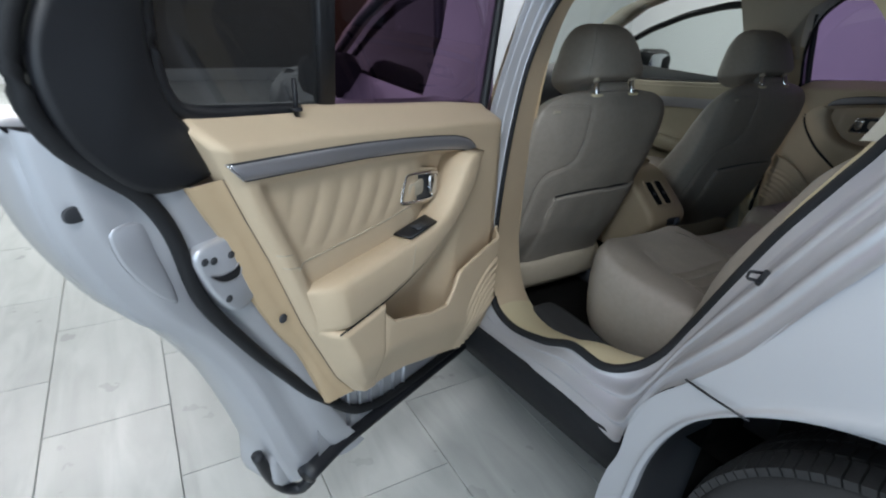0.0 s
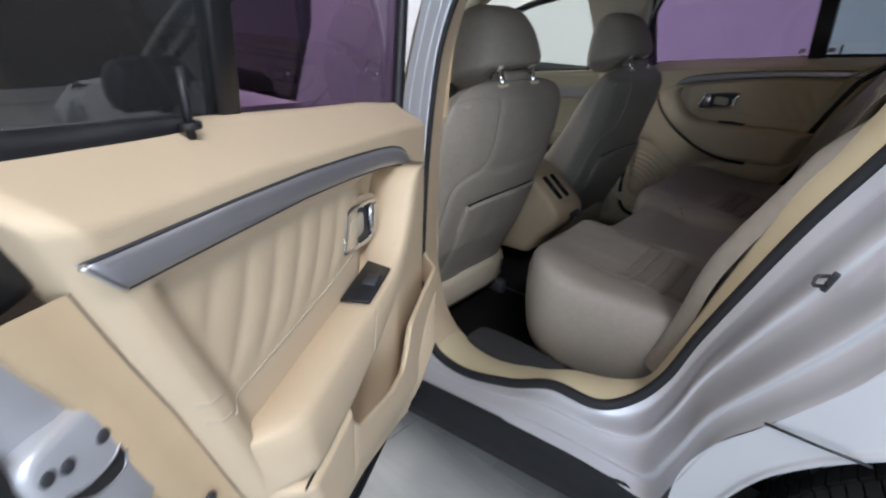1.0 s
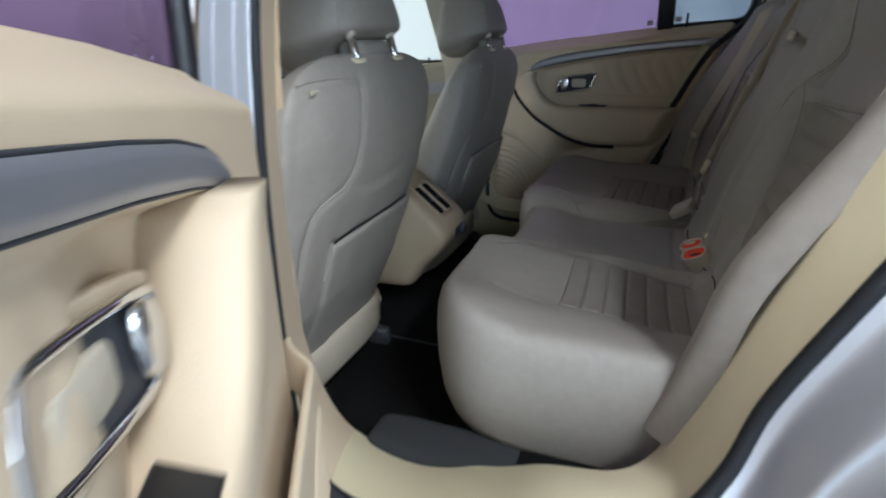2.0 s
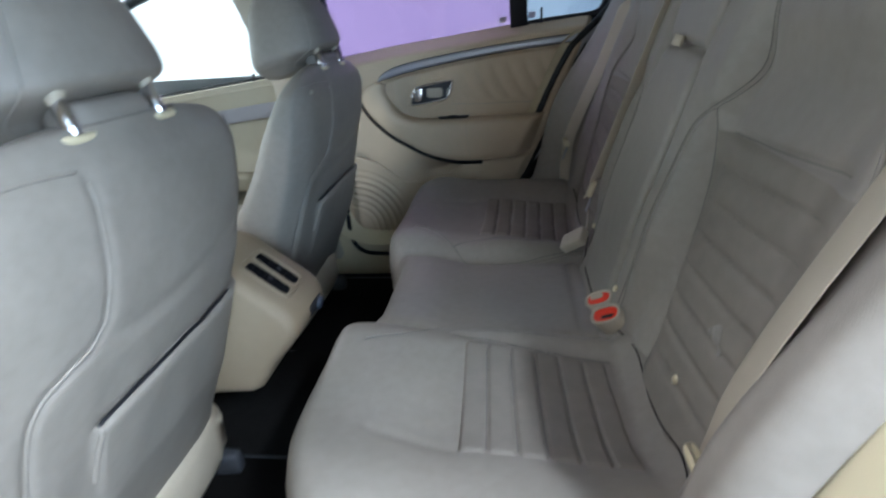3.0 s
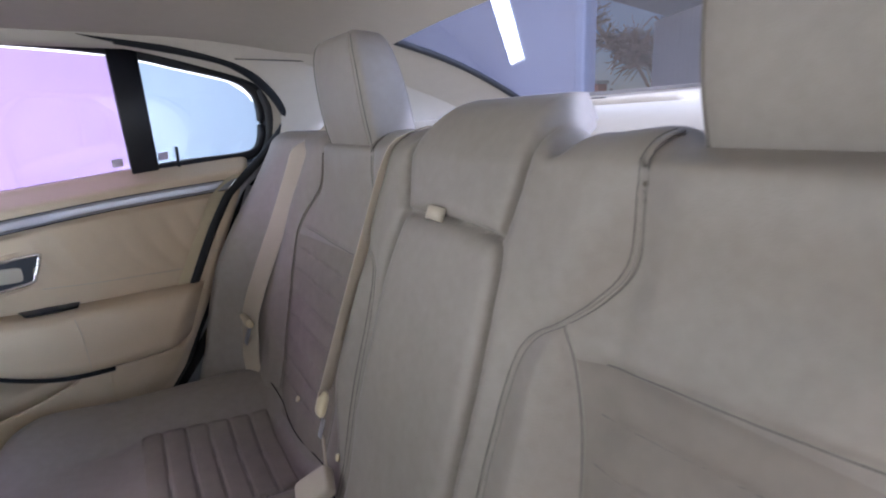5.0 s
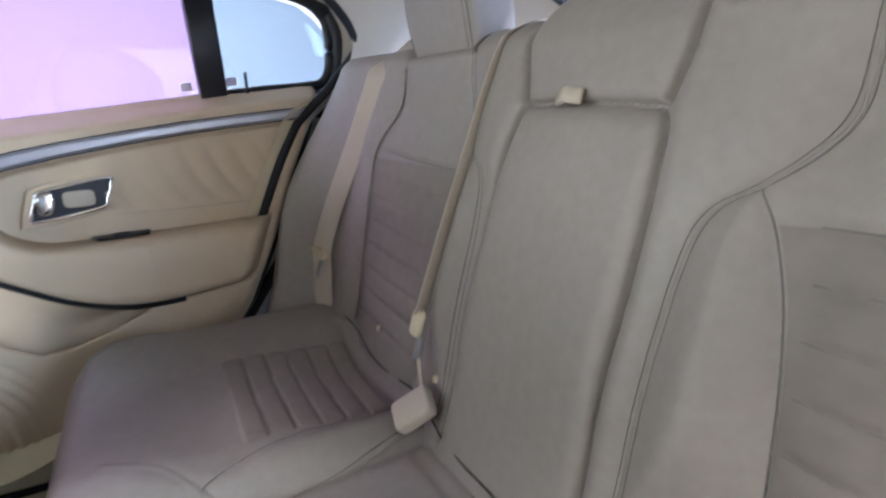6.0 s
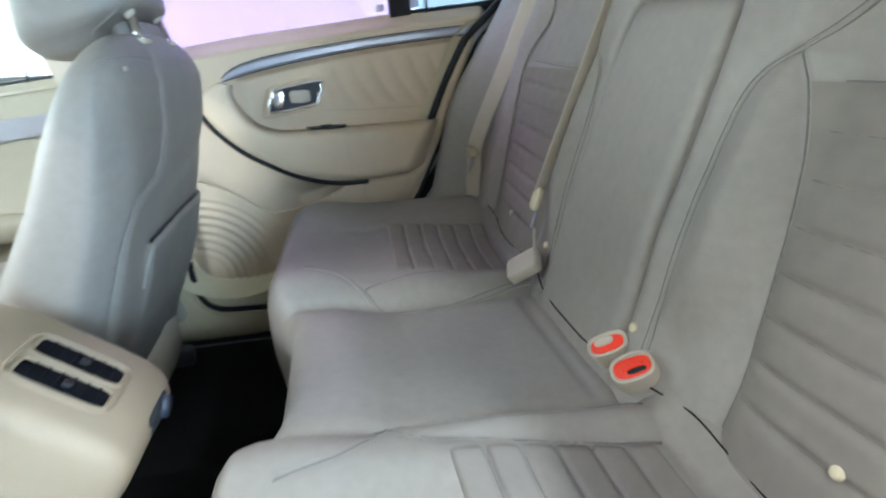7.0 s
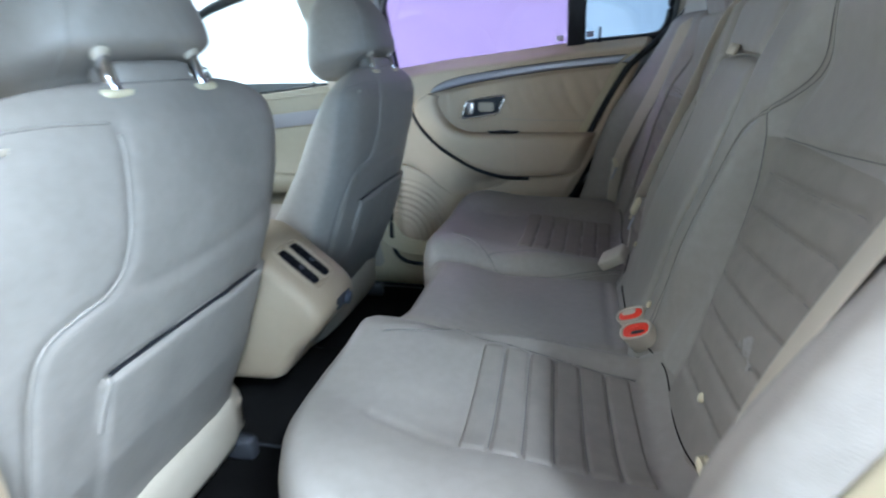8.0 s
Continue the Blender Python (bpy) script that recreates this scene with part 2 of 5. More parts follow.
def rbox(size, m, bevel=0.006, bm=None, n=5.0, sides=32):
    """A box with rounded corners (superellipse in plan), centred."""
    a, b, c = [s / 2 for s in size]
    o = []
    for w in np.linspace(0, 2 * math.pi, sides, endpoint=False):
        cx, sx = math.cos(w), math.sin(w)
        k = (abs(cx) ** n + abs(sx) ** n) ** (-1 / n)
        o.append((a * cx * k, b * sx * k))
    return prism(o, lambda u, v, w: tuple(m @ Vector((u, v, w - c))), 2 * c, min(bevel, c * 0.9), bm)


def pillow(hx, hy, n, rim, place, top=None, cells=(40, 40)):
    """An upholstered pad. Over a rounded rectangle of half sizes hx, hy; rim: (scale, height) pairs going outwards and down past the edge;
    place(u, v, w) puts it in the world; top(u, v): extra height inside."""
    bm = bmesh.new()
    inner = 1.0
    k = len(rim)
    vs = {}
    ga = list(np.linspace(-1, 1, cells[0])); gb = list(np.linspace(-1, 1, cells[1]))
    ia = list(range(-k, 0)) + list(range(cells[0])) + list(range(cells[0], cells[0] + k))
    ib = list(range(-k, 0)) + list(range(cells[1])) + list(range(cells[1], cells[1] + k))

    def pt(i, j):
        ei = -i if i < 0 else (i - cells[0] + 1 if i >= cells[0] else 0)
        ej = -j if j < 0 else (j - cells[1] + 1 if j >= cells[1] else 0)
        if ei and ej:
            return None
        a, b = ga[min(max(i, 0), cells[0] - 1)], gb[min(max(j, 0), cells[1] - 1)]
        e = max(ei, ej)
        m = max(abs(a), abs(b))
        q = (abs(a) ** n + abs(b) ** n) ** (1 / n) if m > 1e-9 else 1
        s = m / q
        sc, h = rim[e - 1] if e else (1, None)
        u0, v0 = a * s * hx * rim[0][0], b * s * hy * rim[0][0]
        if e == 0:
            return place(u0, v0, rim[0][1] + (top(u0, v0) if top else 0))
        f = sc / rim[0][0]
        lift = top(u0, v0) if top else 0
        # rims go outwards by a fixed reach, alike on all sides
        d = (sc - rim[0][0]) * min(hx, hy)
        L = math.hypot(u0 / hx, v0 / hy) + 1e-9
        du, dv = np.sign(a) * (abs(a) ** (n - 1)) / hx, np.sign(b) * (abs(b) ** (n - 1)) / hy
        L = math.hypot(du, dv) + 1e-9
        return place(u0 + d * du / L, v0 + d * dv / L, h + lift)

    for i in ia:
        for j in ib:
            q = pt(i, j)
            if q is not None:
                vs[i, j] = bm.verts.new(q)
    for x, i in enumerate(ia[:-1]):
        for y, j in enumerate(ib[:-1]):
            q = [(i, j), (i + 1, j), (i + 1, j + 1), (i, j + 1)]
            if all(z in vs for z in q):
                bm.faces.new([vs[z] for z in q])
    # corners of the rims
    for si, ci in ((-1, 0), (1, cells[0] - 1)):
        for sj, cj in ((-1, 0), (1, cells[1] - 1)):
            for e in range(k):
                p0 = (ci + si * e if e else ci, cj); p1 = (ci + si * (e + 1), cj)
                r0 = (ci, cj + sj * e if e else cj); r1 = (ci, cj + sj * (e + 1))
                try:
                    if e == 0:
                        bm.faces.new([vs[p0], vs[p1], vs[r1]])
                    else:
                        bm.faces.new([vs[p0], vs[p1], vs[r1], vs[r0]])
                except (ValueError, KeyError):
                    pass
    bmesh.ops.remove_doubles(bm, verts=bm.verts, dist=1e-5)
    edge = [e for e in bm.edges if e.is_boundary]
    if edge:
        bmesh.ops.holes_fill(bm, edges=edge, sides=0)
    return bm


def dist_to(lines, y, z):
    """Least distance from (y, z) to polylines."""
    best = 9.0
    for L in lines:
        d = np.hypot(L[:, 0] - y, L[:, 1] - z).min()
        best = min(best, d)
    return best


def smooth(e0, e1, x):
    t = min(max((x - e0) / (e1 - e0), 0), 1)
    return t * t * (3 - 2 * t)


YC = 0.945  # the car's middle

# ---------- showroom ----------
def plate(name, corners, material, thick=0.1, label="", kind="structure", category=""):
    """A wall or slab from its four corners, thickened away from its face."""
    bm = bmesh.new()
    c = [Vector(q) for q in corners]
    nrm = (c[1] - c[0]).cross(c[3] - c[0]).normalized()
    a = [bm.verts.new(q) for q in c]; b = [bm.verts.new(q - nrm * thick) for q in c]
    bm.faces.new(a); bm.faces.new(b[::-1])
    for i in range(4):
        bm.faces.new((a[i], b[i], b[(i + 1) % 4], a[(i + 1) % 4]))
    ob = part(name, bm, material, smooth=False)
    return tagged(ob, label, category or name.split("_")[0], kind=kind)


X0, X1, Y0, Y1, HC = -6.5, 4.5, -5.5, 8.0, 3.4
FZ = 0.11   # level of the showroom floor
floor = plate("floor", [(X0, Y0, FZ - 0.012), (X1, Y0, FZ - 0.012), (X1, Y1, FZ - 0.012), (X0, Y1, FZ - 0.012)], GROUT, 0.15, "showroom floor of pale grey marble-look tiles", category="floor")
plate("wall_north", [(X0, Y1, 0), (X1, Y1, 0), (X1, Y1, HC), (X0, Y1, HC)], WALLW, 0.15, "plain white painted showroom wall")
for y0, y1, z0, z1 in ((Y0, Y1, 0, .25), (Y0, Y1, 3.1, HC), (Y0, -4.0, .25, 3.1), (6.0, Y1, .25, 3.1)):
    plate("wall_west", [(X0, y0, z0), (X0, y1, z0), (X0, y1, z1), (X0, y0, z1)], WALLW, 0.15, "white showroom wall round a broad window")
plate("ceiling", [(X0, Y1, HC), (X1, Y1, HC), (X1, Y0, HC), (X0, Y0, HC)], WALLW, 0.15, "white showroom ceiling")
# south wall, unseen behind the camera, with a window added to let in light
for x0, x1, z0, z1 in ((X0, X1, 0, .3), (X0, X1, 3.0, HC), (X0, 2.2, .3, 3.0), (4.2, X1, .3, 3.0)):
    plate("wall_south", [(x1, Y0, z0), (x0, Y0, z0), (x0, Y0, z1), (x1, Y0, z1)], WALLW, 0.15, "unseen white wall round an added window")
# east wall with the glazed shop front
# the closed stretch gets less light: that dimness is put into its colour
BLUEWALL = mat("dimmed_blue_wall_paint", (.115, .122, .18), .6, vary=.06)
for y0, y1, z0, z1 in ((Y0, 4.0, 0, .25), (Y0, 4.0, 3.0, HC), (Y0, -4.0, .25, 3.0), (4.0, Y1, 0, HC)):
    plate("wall_east", [(X1, y1, z0), (X1, y0, z0), (X1, y0, z1), (X1, y1, z1)], BLUEWALL if y0 == 4.0 else WALLW, 0.14, "painted wall beside the glazed shop front")
for y in (4.05, 1.2, -1.4):
    tagged(part("window_post", rbox((.10, .12, HC), pose(X1 + .02, y, HC / 2), .01), mat("blue_grey_frame", (.11, .125, .19), .5)), "blue grey post of the glazed shop front", "window frame", kind="structure")
ground = plate("ground", [(X1 + 0.15, -300, -0.06), (600, -300, -0.06), (600, 300, -0.06), (X1 + 0.15, 300, -0.06)], mat("asphalt", (0.09, 0.085, 0.08), 0.9, grain=60), 0.2, "grey asphalt yard outside the shop front", category="ground")
plate("ground", [(-300, -300, -0.06), (X1 + .15, -300, -0.06), (X1 + .15, Y0 - .15, -0.06), (-300, Y0 - .15, -0.06)], mat("pale_paving", (0.35, 0.35, 0.34), 0.9, grain=60), 0.2, "pale paving outside the added window", category="ground")

# ceiling lights: long bright strips
for x, y in ((1.2, 5.2), (-.6, 4.0), (-3.6, 4.0), (2.4, -1.6), (-.8, -1.6), (-3.8, -1.6)):
    t_ = thing("ceiling_light", "long white strip light under the showroom ceiling", "ceiling light", (x, y, HC), "ceiling lights")
    part("housing", rbox((0.34, 1.9, 0.06), pose(x, y, HC - 0.03), 0.01), WALLW, t_)
    part("diffuser", rbox((0.26, 1.8, 0.03), pose(x, y, HC - 0.075), 0.01), glow("lit_diffuser", (0.96, 0.98, 1.0), 12.0), t_)
    lamp("strip_lamp", "AREA", (DOOR_W if x > 2 else WEST_W if x < -2 else NORTH_W if y > 0 else SOUTH_W), pose(x, y, HC - 0.10), (0.26, 1.8), (0.84, 0.93, 1.0) if x > 2 else (0.97, 0.985, 1.0))
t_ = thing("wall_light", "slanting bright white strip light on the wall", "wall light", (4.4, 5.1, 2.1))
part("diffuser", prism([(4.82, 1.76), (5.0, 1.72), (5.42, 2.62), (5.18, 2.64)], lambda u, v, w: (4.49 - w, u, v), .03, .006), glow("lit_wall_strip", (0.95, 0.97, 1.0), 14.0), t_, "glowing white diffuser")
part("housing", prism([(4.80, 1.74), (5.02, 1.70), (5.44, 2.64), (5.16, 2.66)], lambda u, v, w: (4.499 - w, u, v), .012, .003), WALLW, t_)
lamp("shop_front_daylight", "AREA", EAST_W, look((X1 - 0.1, -2.5, 1.6), (0, -2.5, 1.5)), (2.9, 2.6), (0.66, 0.84, 1.0))
lamp("front_window_daylight", "AREA", FRONT_W, look((X0 - .02, 1.0, 1.67), (0, 1.0, 1.67)), (9.9, 2.8), (0.82, 0.95, 0.96))
# bluish lamp added in the unseen south window, to brighten the seat back
lamp("added_south_daylight", "AREA", SKY_W, look((3.2, Y0 + .02, 1.65), (3.2, 0, 1.6)), (1.9, 2.6), (0.52, 0.76, 1.0))

# ---------- outside the shop front ----------
ext = thing("metal_building", "pale lavender metal-clad building with a grey roof edge", "building", (12, 6, -.06))
clad = mat("pale_metal_cladding", (.82, .81, .86), .6, vary=.04, bump=.05)
A_, B_ = Vector((12.8, 9.4, 0)), Vector((8.6, 1.2, 0))
dirw = (B_ - A_).normalized(); nw = Vector((dirw.y, -dirw.x, 0))
rows = []
for k in np.linspace(0, 1, 130):
    q = A_ + (B_ - A_) * k - nw * (.009 if (int(k * 129) % 3) else 0)
    rows.append([(q.x, q.y, z) for z in (-.06, 1.0, 2.2, 3.35)])
part("wall", sheet(rows)[0], clad, ext, "pale ribbed metal wall", smooth=False)
gable = A_ + Vector((9, 1, 0))
part("gable_wall", sheet([[(q.x, q.y, z) for z in (-.06, 3.35)] for q in (A_, gable)])[0], clad, ext)
part("roof", sheet([[tuple(A_ + nw * -.25 + Vector((0, 0, 3.32))), tuple(B_ + nw * -.25 + Vector((0, 0, 3.32)))], [tuple(A_ + nw * -.25 + Vector((0, 0, 3.48))), tuple(B_ + nw * -.25 + Vector((0, 0, 3.48)))], [tuple(A_ + nw * 5 + Vector((0, 0, 4.9))), tuple(B_ + nw * 5 + Vector((0, 0, 4.9)))]])[0], mat("grey_roof_sheet", (.20, .23, .30), .5), ext, "grey blue roof edge")
lm = A_ + dirw * .9 - nw * .15
part("flood_light", rbox((.55, .2, .30), Matrix.Translation((lm.x, lm.y, 2.45)) @ Matrix.Rotation(math.atan2(dirw.y, dirw.x), 4, "Z"), .03), BLACK, ext, "black flood light")
part("flood_lens", rbox((.42, .03, .18), Matrix.Translation((lm.x - nw.x * .1, lm.y - nw.y * .1, 2.45)) @ Matrix.Rotation(math.atan2(dirw.y, dirw.x), 4, "Z"), .008), mat("pale_lens", (.7, .72, .8), .2), ext)
for k in (2.0, 2.6, 3.0):
    q = A_ + dirw * k - nw * .05
    part("wall_fitting", rbox((.16, .06, .20 if k == 2.0 else .08), Matrix.Translation((q.x, q.y, 2.5)) @ Matrix.Rotation(math.atan2(dirw.y, dirw.x), 4, "Z"), .01), WALLW if k == 2.0 else BLACK, ext)

gate = thing("brick_pillar", "red brick gate pillar with a pale cap", "pillar", (13.6, 11.9, -.06))
part("shaft", rbox((.45, .45, 2.1), pose(13.6, 11.9, .99), .01, n=12), mat("red_brick", (.36, .14, .09), .85, vary=.3, grain=14), gate)
part("cap", rbox((.55, .55, .10), pose(13.6, 11.9, 2.09), .02, n=12), GROUT, gate, "pale stone cap")
fence = thing("fence", "white panel fence between thin dark posts", "fence", (14.5, 11.0, -.06))
for i in range(4):
    q = Vector((13.9, 11.6, 0)).lerp(Vector((17.5, 11.6, 0)), i / 3)
    part("post", tube([(q.x, q.y, -.06), (q.x, q.y, 1.9)], .03, 8), CHARCOAL, fence)
    if i < 3:
        part("panel", rbox((1.1, .04, 1.5), pose(q.x + .6, q.y, .72), .01, n=14), WALLW, fence, "white fence panel")
fence2 = thing("fence", "tall grey slatted fence", "fence", (13, 13, -.06))
for i in range(16):
    part("slat", rbox((.02, .10, 2.1), pose(13.4, 12.3 + .14 * i, 1.0), .006, n=12, sides=12), mat("weathered_slat", (.30, .33, .38), .8) if i == 0 else bpy.data.materials["weathered_slat"], fence2)


def bare_tree(x, y, h, spread, seed, colour, twigs, label):
    rnd = random.Random(seed)
    t = thing("tree", label, "tree", (x, y, -.06))
    bark = mat("bark", colour, .9, vary=.25)
    part("trunk", tube(curve([(x, y, -.06), (x + .05, y, h * .25), (x - .03, y + .04, h * .5)], 10), .10, 8), bark, t)
    bm = bmesh.new()
    ends = []
    for i in range(12):
        a = rnd.uniform(0, 6.28); l = rnd.uniform(.5, 1) * spread
        p0 = np.array((x, y, h * rnd.uniform(.25, .5))); p1 = p0 + np.array((math.cos(a) * l, math.sin(a) * l, rnd.uniform(.25, .55) * h))
        mid = (p0 + p1) / 2 + np.array((0, 0, .1 * h))
        tube(curve([p0, mid, p1], 7), .035, 5, bm)
        ends.append((p0, mid, p1))
    part("limbs", bm, bark, t)
    bm = bmesh.new()
    for i in range(twigs):
        p0, mid, p1 = ends[rnd.randrange(len(ends))]
        k = rnd.random(); b0 = mid * (1 - k) + p1 * k
        e = b0 + np.array([rnd.gauss(0, .32 * spread * .6) for _ in range(2)] + [rnd.gauss(.15, .3)])
        d_ = np.array([rnd.gauss(0, .02) for _ in range(3)])
        v = [bm.verts.new(q) for q in (b0, e, e + d_, b0 + d_ * 1.4)]
        bm.faces.new(v)
    part("crown", bm, bark, t, "bare brown twigs")


bare_tree(17.5, 12.6, 4.2, 2.2, 3, (.20, .12, .085), 2600, "leafless brown bushy tree behind the fence")
bare_tree(16.0, 15.2, 6.0, 1.8, 5, (.16, .13, .12), 500, "tall bare tree beyond the yard")
bare_tree(21.0, 10.6, 4.6, 2.6, 8, (.22, .13, .09), 1800, "leafless brown tree behind the building")

# ---------- car body ----------
car = thing("car_body", "silver four-door saloon car body with its rear door open", "car")
SEAL = [(0.45, .24, 1.345), (0.36, .215, 1.26), (0.322, .185, 1.143), (0.326, .15, 1.0), (0.338, .122, .80), (0.352, .11, .61), (0.389, .10, .525), (0.474, .10, .501), (0.591, .10, .533), (0.678, .10, .576),
        (0.762, .105, .578), (0.81, .135, .598), (0.846, .165, .645), (0.872, .188, .718), (0.916, .190, .828), (0.966, .190, .945), (1.012, .195, 1.035), (1.050, .20, 1.112), (1.06, .215, 1.20), (0.96, .23, 1.295), (0.78, .245, 1.34)]
OUTER = [(0.40, .19, 1.40), (0.325, .165, 1.29), (0.302, .135, 1.15), (0.308, .09, 1.0), (0.316, .06, .80), (0.325, .045, .61), (0.34, .04, .485), (0.474, .04, .483), (0.591, .04, .497), (0.678, .04, .507),
         (0.80, .035, .519), (0.895, .02, .53), (0.925, 0, .60), (0.959, 0, .695), (1.004, 0, .756), (1.065, 0, .842), (1.121, .0, .95), (1.175, .015, 1.06), (1.20, .08, 1.20), (1.10, .16, 1.33), (0.80, .19, 1.405)]
NS = 160
sa, sb = spline(SEAL, NS), spline(OUTER, NS)


def far(q):
    """The far side's opening: mirrored, and set further forward."""
    q = np.array(q, float).copy()
    front = np.clip(1 - (q[:, 0] - 0.30) / 0.7, 0, 1.1)
    high = np.clip((q[:, 2] - 1.02) / 0.15, 0, 1) * np.clip((q[:, 0] - 0.75) / 0.2, 0, 1)
    q[:, 0] -= 0.14 + 0.06 * front - 0.08 * high
    q[:, 1] = 2 * YC - q[:, 1]
    return q


def jamb_rows(mirror=False):
    rows = []
    for k in np.linspace(0, 1, 44):
        q = sa * (1 - k) + sb * k
        # flat bands between two rounded steps, and a raised outer lip
        f = .20 * k + .36 * smooth(.18, .42, k) + .30 * smooth(.52, .76, k) + .14 * smooth(.88, 1.0, k)
        q[:, 1] = sa[:, 1] * (1 - f) + sb[:, 1] * f + 0.007 * math.exp(-((k - .46) / .07) ** 2) + 0.007 * math.exp(-((k - .82) / .06) ** 2)
        rows.append(q)
    return [far(q) for q in rows] if mirror else rows


for mir in (False, True):
    bm, _ = sheet(jamb_rows(mir), close_v=True)
    part("door_jamb", bm, PAINT, car, "silver painted stepped door jamb")
    s2 = sa + np.array([0, 0.004, 0])
    if mir:
        s2 = far(s2)
    part("door_seal", tube(s2[46:], 0.0095, 10, up=(0, 1, 0)), RUBBER, car, "black rubber door opening seal")
    part("door_seal", tube(s2[:47], 0.0058, 10, up=(0, 1, 0)), RUBBER, car, "slim black rubber seal on the middle pillar")

WX, WZ = 1.345, 0.42


def quarter(mirror=False):
    th = np.radians([200, 185, 172, 164, 153, 144.5, 135.4, 123.6, 113, 106, 100, 92, 80, 65, 45, 20, 0, -20])
    ro = [0.46, 0.45, 0.443, 0.44, .465, .474, .478, .507, .576, .645, .72, .72, .73, .80, 1.0, 1.2, 1.2, 1.2]
    tt = np.linspace(0, 1, 90)
    thf = np.interp(tt, np.linspace(0, 1, len(th)), th); rof = spline([(r, 0, 0) for r in ro], 90)[:, 0]
    arch = np.interp(np.degrees(thf), [-20, 100, 140, 170, 200], [.428, .428, .420, .390, .385])
    rows = []
    for k in (-0.10, -0.02, 0, 0.02, 0.06, 0.12, 0.2, 0.3, 0.4, 0.5, 0.6, 0.7, 0.8, 0.88, 0.94, 0.98, 1.0):
        r = arch + (rof - arch) * max(k, 0)
        x, z = WX + r * np.cos(thf), WZ + r * np.sin(thf)
        y = np.where(z > 0.85, 0.10 * ((z - 0.85) / 0.4) ** 2, 0) + 0.006 * smooth(0.90, 1.0, k) * 0
        y = y + (0.008 if k < 0.03 else -0.010 * math.exp(-((k - 0.04) / 0.06) ** 2)) + (0.014 if k < -0.05 else 0.004 if k < 0 else 0)
        rows.append(np.stack([x, y if not mirror else 2 * YC - y, z], 1))
    return sheet(rows)[0]


for mir in (False, True):
    part("quarter_panel", quarter(mir), PAINT, car, "silver painted rear quarter panel")
# panel gap above the wheel arch
part("panel_gap", tube([(1.000, -0.003, .757), (1.05, -0.0075, .7605), (1.10, -0.009, .764)], 0.0018, 6), BLACK, car, "dark panel gap line")
# rocker moulding
for s_ in (1, -1):
    rows = []
    for x in np.linspace(-1.6, 0.905, 60):
        zt = 0.478 + (x - 0.42) * 0.105 if x > 0.2 else 0.455
        prof = [(0.045, zt + 0.004), (0.030, zt), (0.026, zt - 0.02), (0.034, zt - 0.06), (0.055, zt - 0.108), (0.07, zt - 0.115), (0.16, zt - 0.12)]
        rows.append([(x, y if s_ > 0 else 2 * YC - y, z) for y, z in prof])
    part("rocker_moulding", sheet(rows)[0], MOULD, car, "black plastic rocker moulding")
    rows = [[(x, (y if s_ > 0 else 2 * YC - y), z) for y, z in ((0.046, .48), (.06, .50), (.10, .50), (.17, .49), (.17, .30))] for x in np.linspace(-1.6, 0.34, 8)]
    part("sill", sheet(rows)[0], PAINT, car)

# inner sill trim and pillar trims: from the seal inwards
INNER = [(0.42, .295, 1.335), (0.32, .29, 1.25), (0.272, .285, 1.13), (0.257, .275, 1.0), (0.252, .268, .80), (0.262, .265, .62), (0.315, .275, .47), (0.44, .28, .43), (0.57, .265, .47), (0.65, .25, .515),
         (0.74, .235, .55), (0.79, .22, .585), (0.815, .21, .645), (0.845, .205, .72), (0.885, .20, .833), (0.94, .195, .955), (0.975, .21, 1.038), (1.005, .235, 1.112), (1.005, .26, 1.185), (0.93, .285, 1.275), (0.78, .30, 1.325)]
si = spline(INNER, NS)
# beside the driver's place the trim reaches further in, to the bolster
NEAR = INNER[:11] + [(.786, .290, .550), (.812, .303, .615), (.850, .303, .734), (.882, .296, .830), (.925, .295, .950), (.965, .300, 1.030), (1.0, .300, 1.105)] + INNER[18:]
sn = spline(NEAR, NS)
for mir in (False, True):
    rows = []
    for k in np.linspace(0, 1, 9):
        q = sa * (1 - k) + (si if mir else sn) * k
        q = q + np.array([0, 0, 1.0]) * 0.010 * math.sin(math.pi * k)
        rows.append(far(q)[16:130] if mir else q)
    if not mir:
        part("pillar_trim", sheet([r[:50] for r in rows])[0], TRIM, car, "tan plastic trim of the middle pillar")
        rows = [np.concatenate([r[49:], r[:1]]) for r in rows]
    part("opening_trim", sheet(rows)[0], CREAM, car, "cream plastic trim round the door opening")

# cloth-covered trim over and behind the passenger-side window
UP_IN = [(.10, 1.10), (.080, 1.20), (.084, 1.295), (.118, 1.328), (.319, 1.347), (.52, 1.348), (.70, 1.333), (.86, 1.298), (.968, 1.262), (1.014, 1.205), (1.004, 1.135), (.968, 1.085), (.935, 1.04)]
UP_OUT = [(-.08, 1.665, 1.06), (-.12, 1.66, 1.18), (-.10, 1.655, 1.31), (.10, 1.64, 1.352), (.32, 1.635, 1.352), (.52, 1.635, 1.352), (.72, 1.63, 1.345), (.92, 1.63, 1.332), (1.06, 1.63, 1.305), (1.14, 1.63, 1.23), (1.14, 1.645, 1.15), (1.09, 1.655, 1.10), (1.03, 1.66, 1.05)]
ui, uo = spline([(.62 + (x - .62) * .945, 1.668, 1.10 + (z - 1.10) * .945) for x, z in UP_IN], 70), spline(UP_OUT, 70)
part("window_trim", sheet([ui * (1 - k) + uo * k - np.array([0, .010 * math.sin(math.pi * k), 0]) for k in np.linspace(0, 1, 8)])[0], LINER, car, "beige trim over and behind the rear window")
part("trim_seam", tube([(x, 1.628, 1.300 + .004 * (1.10 - x)) for x in np.linspace(.90, 1.10, 8)], .0015, 5), SEAMLINE, car)

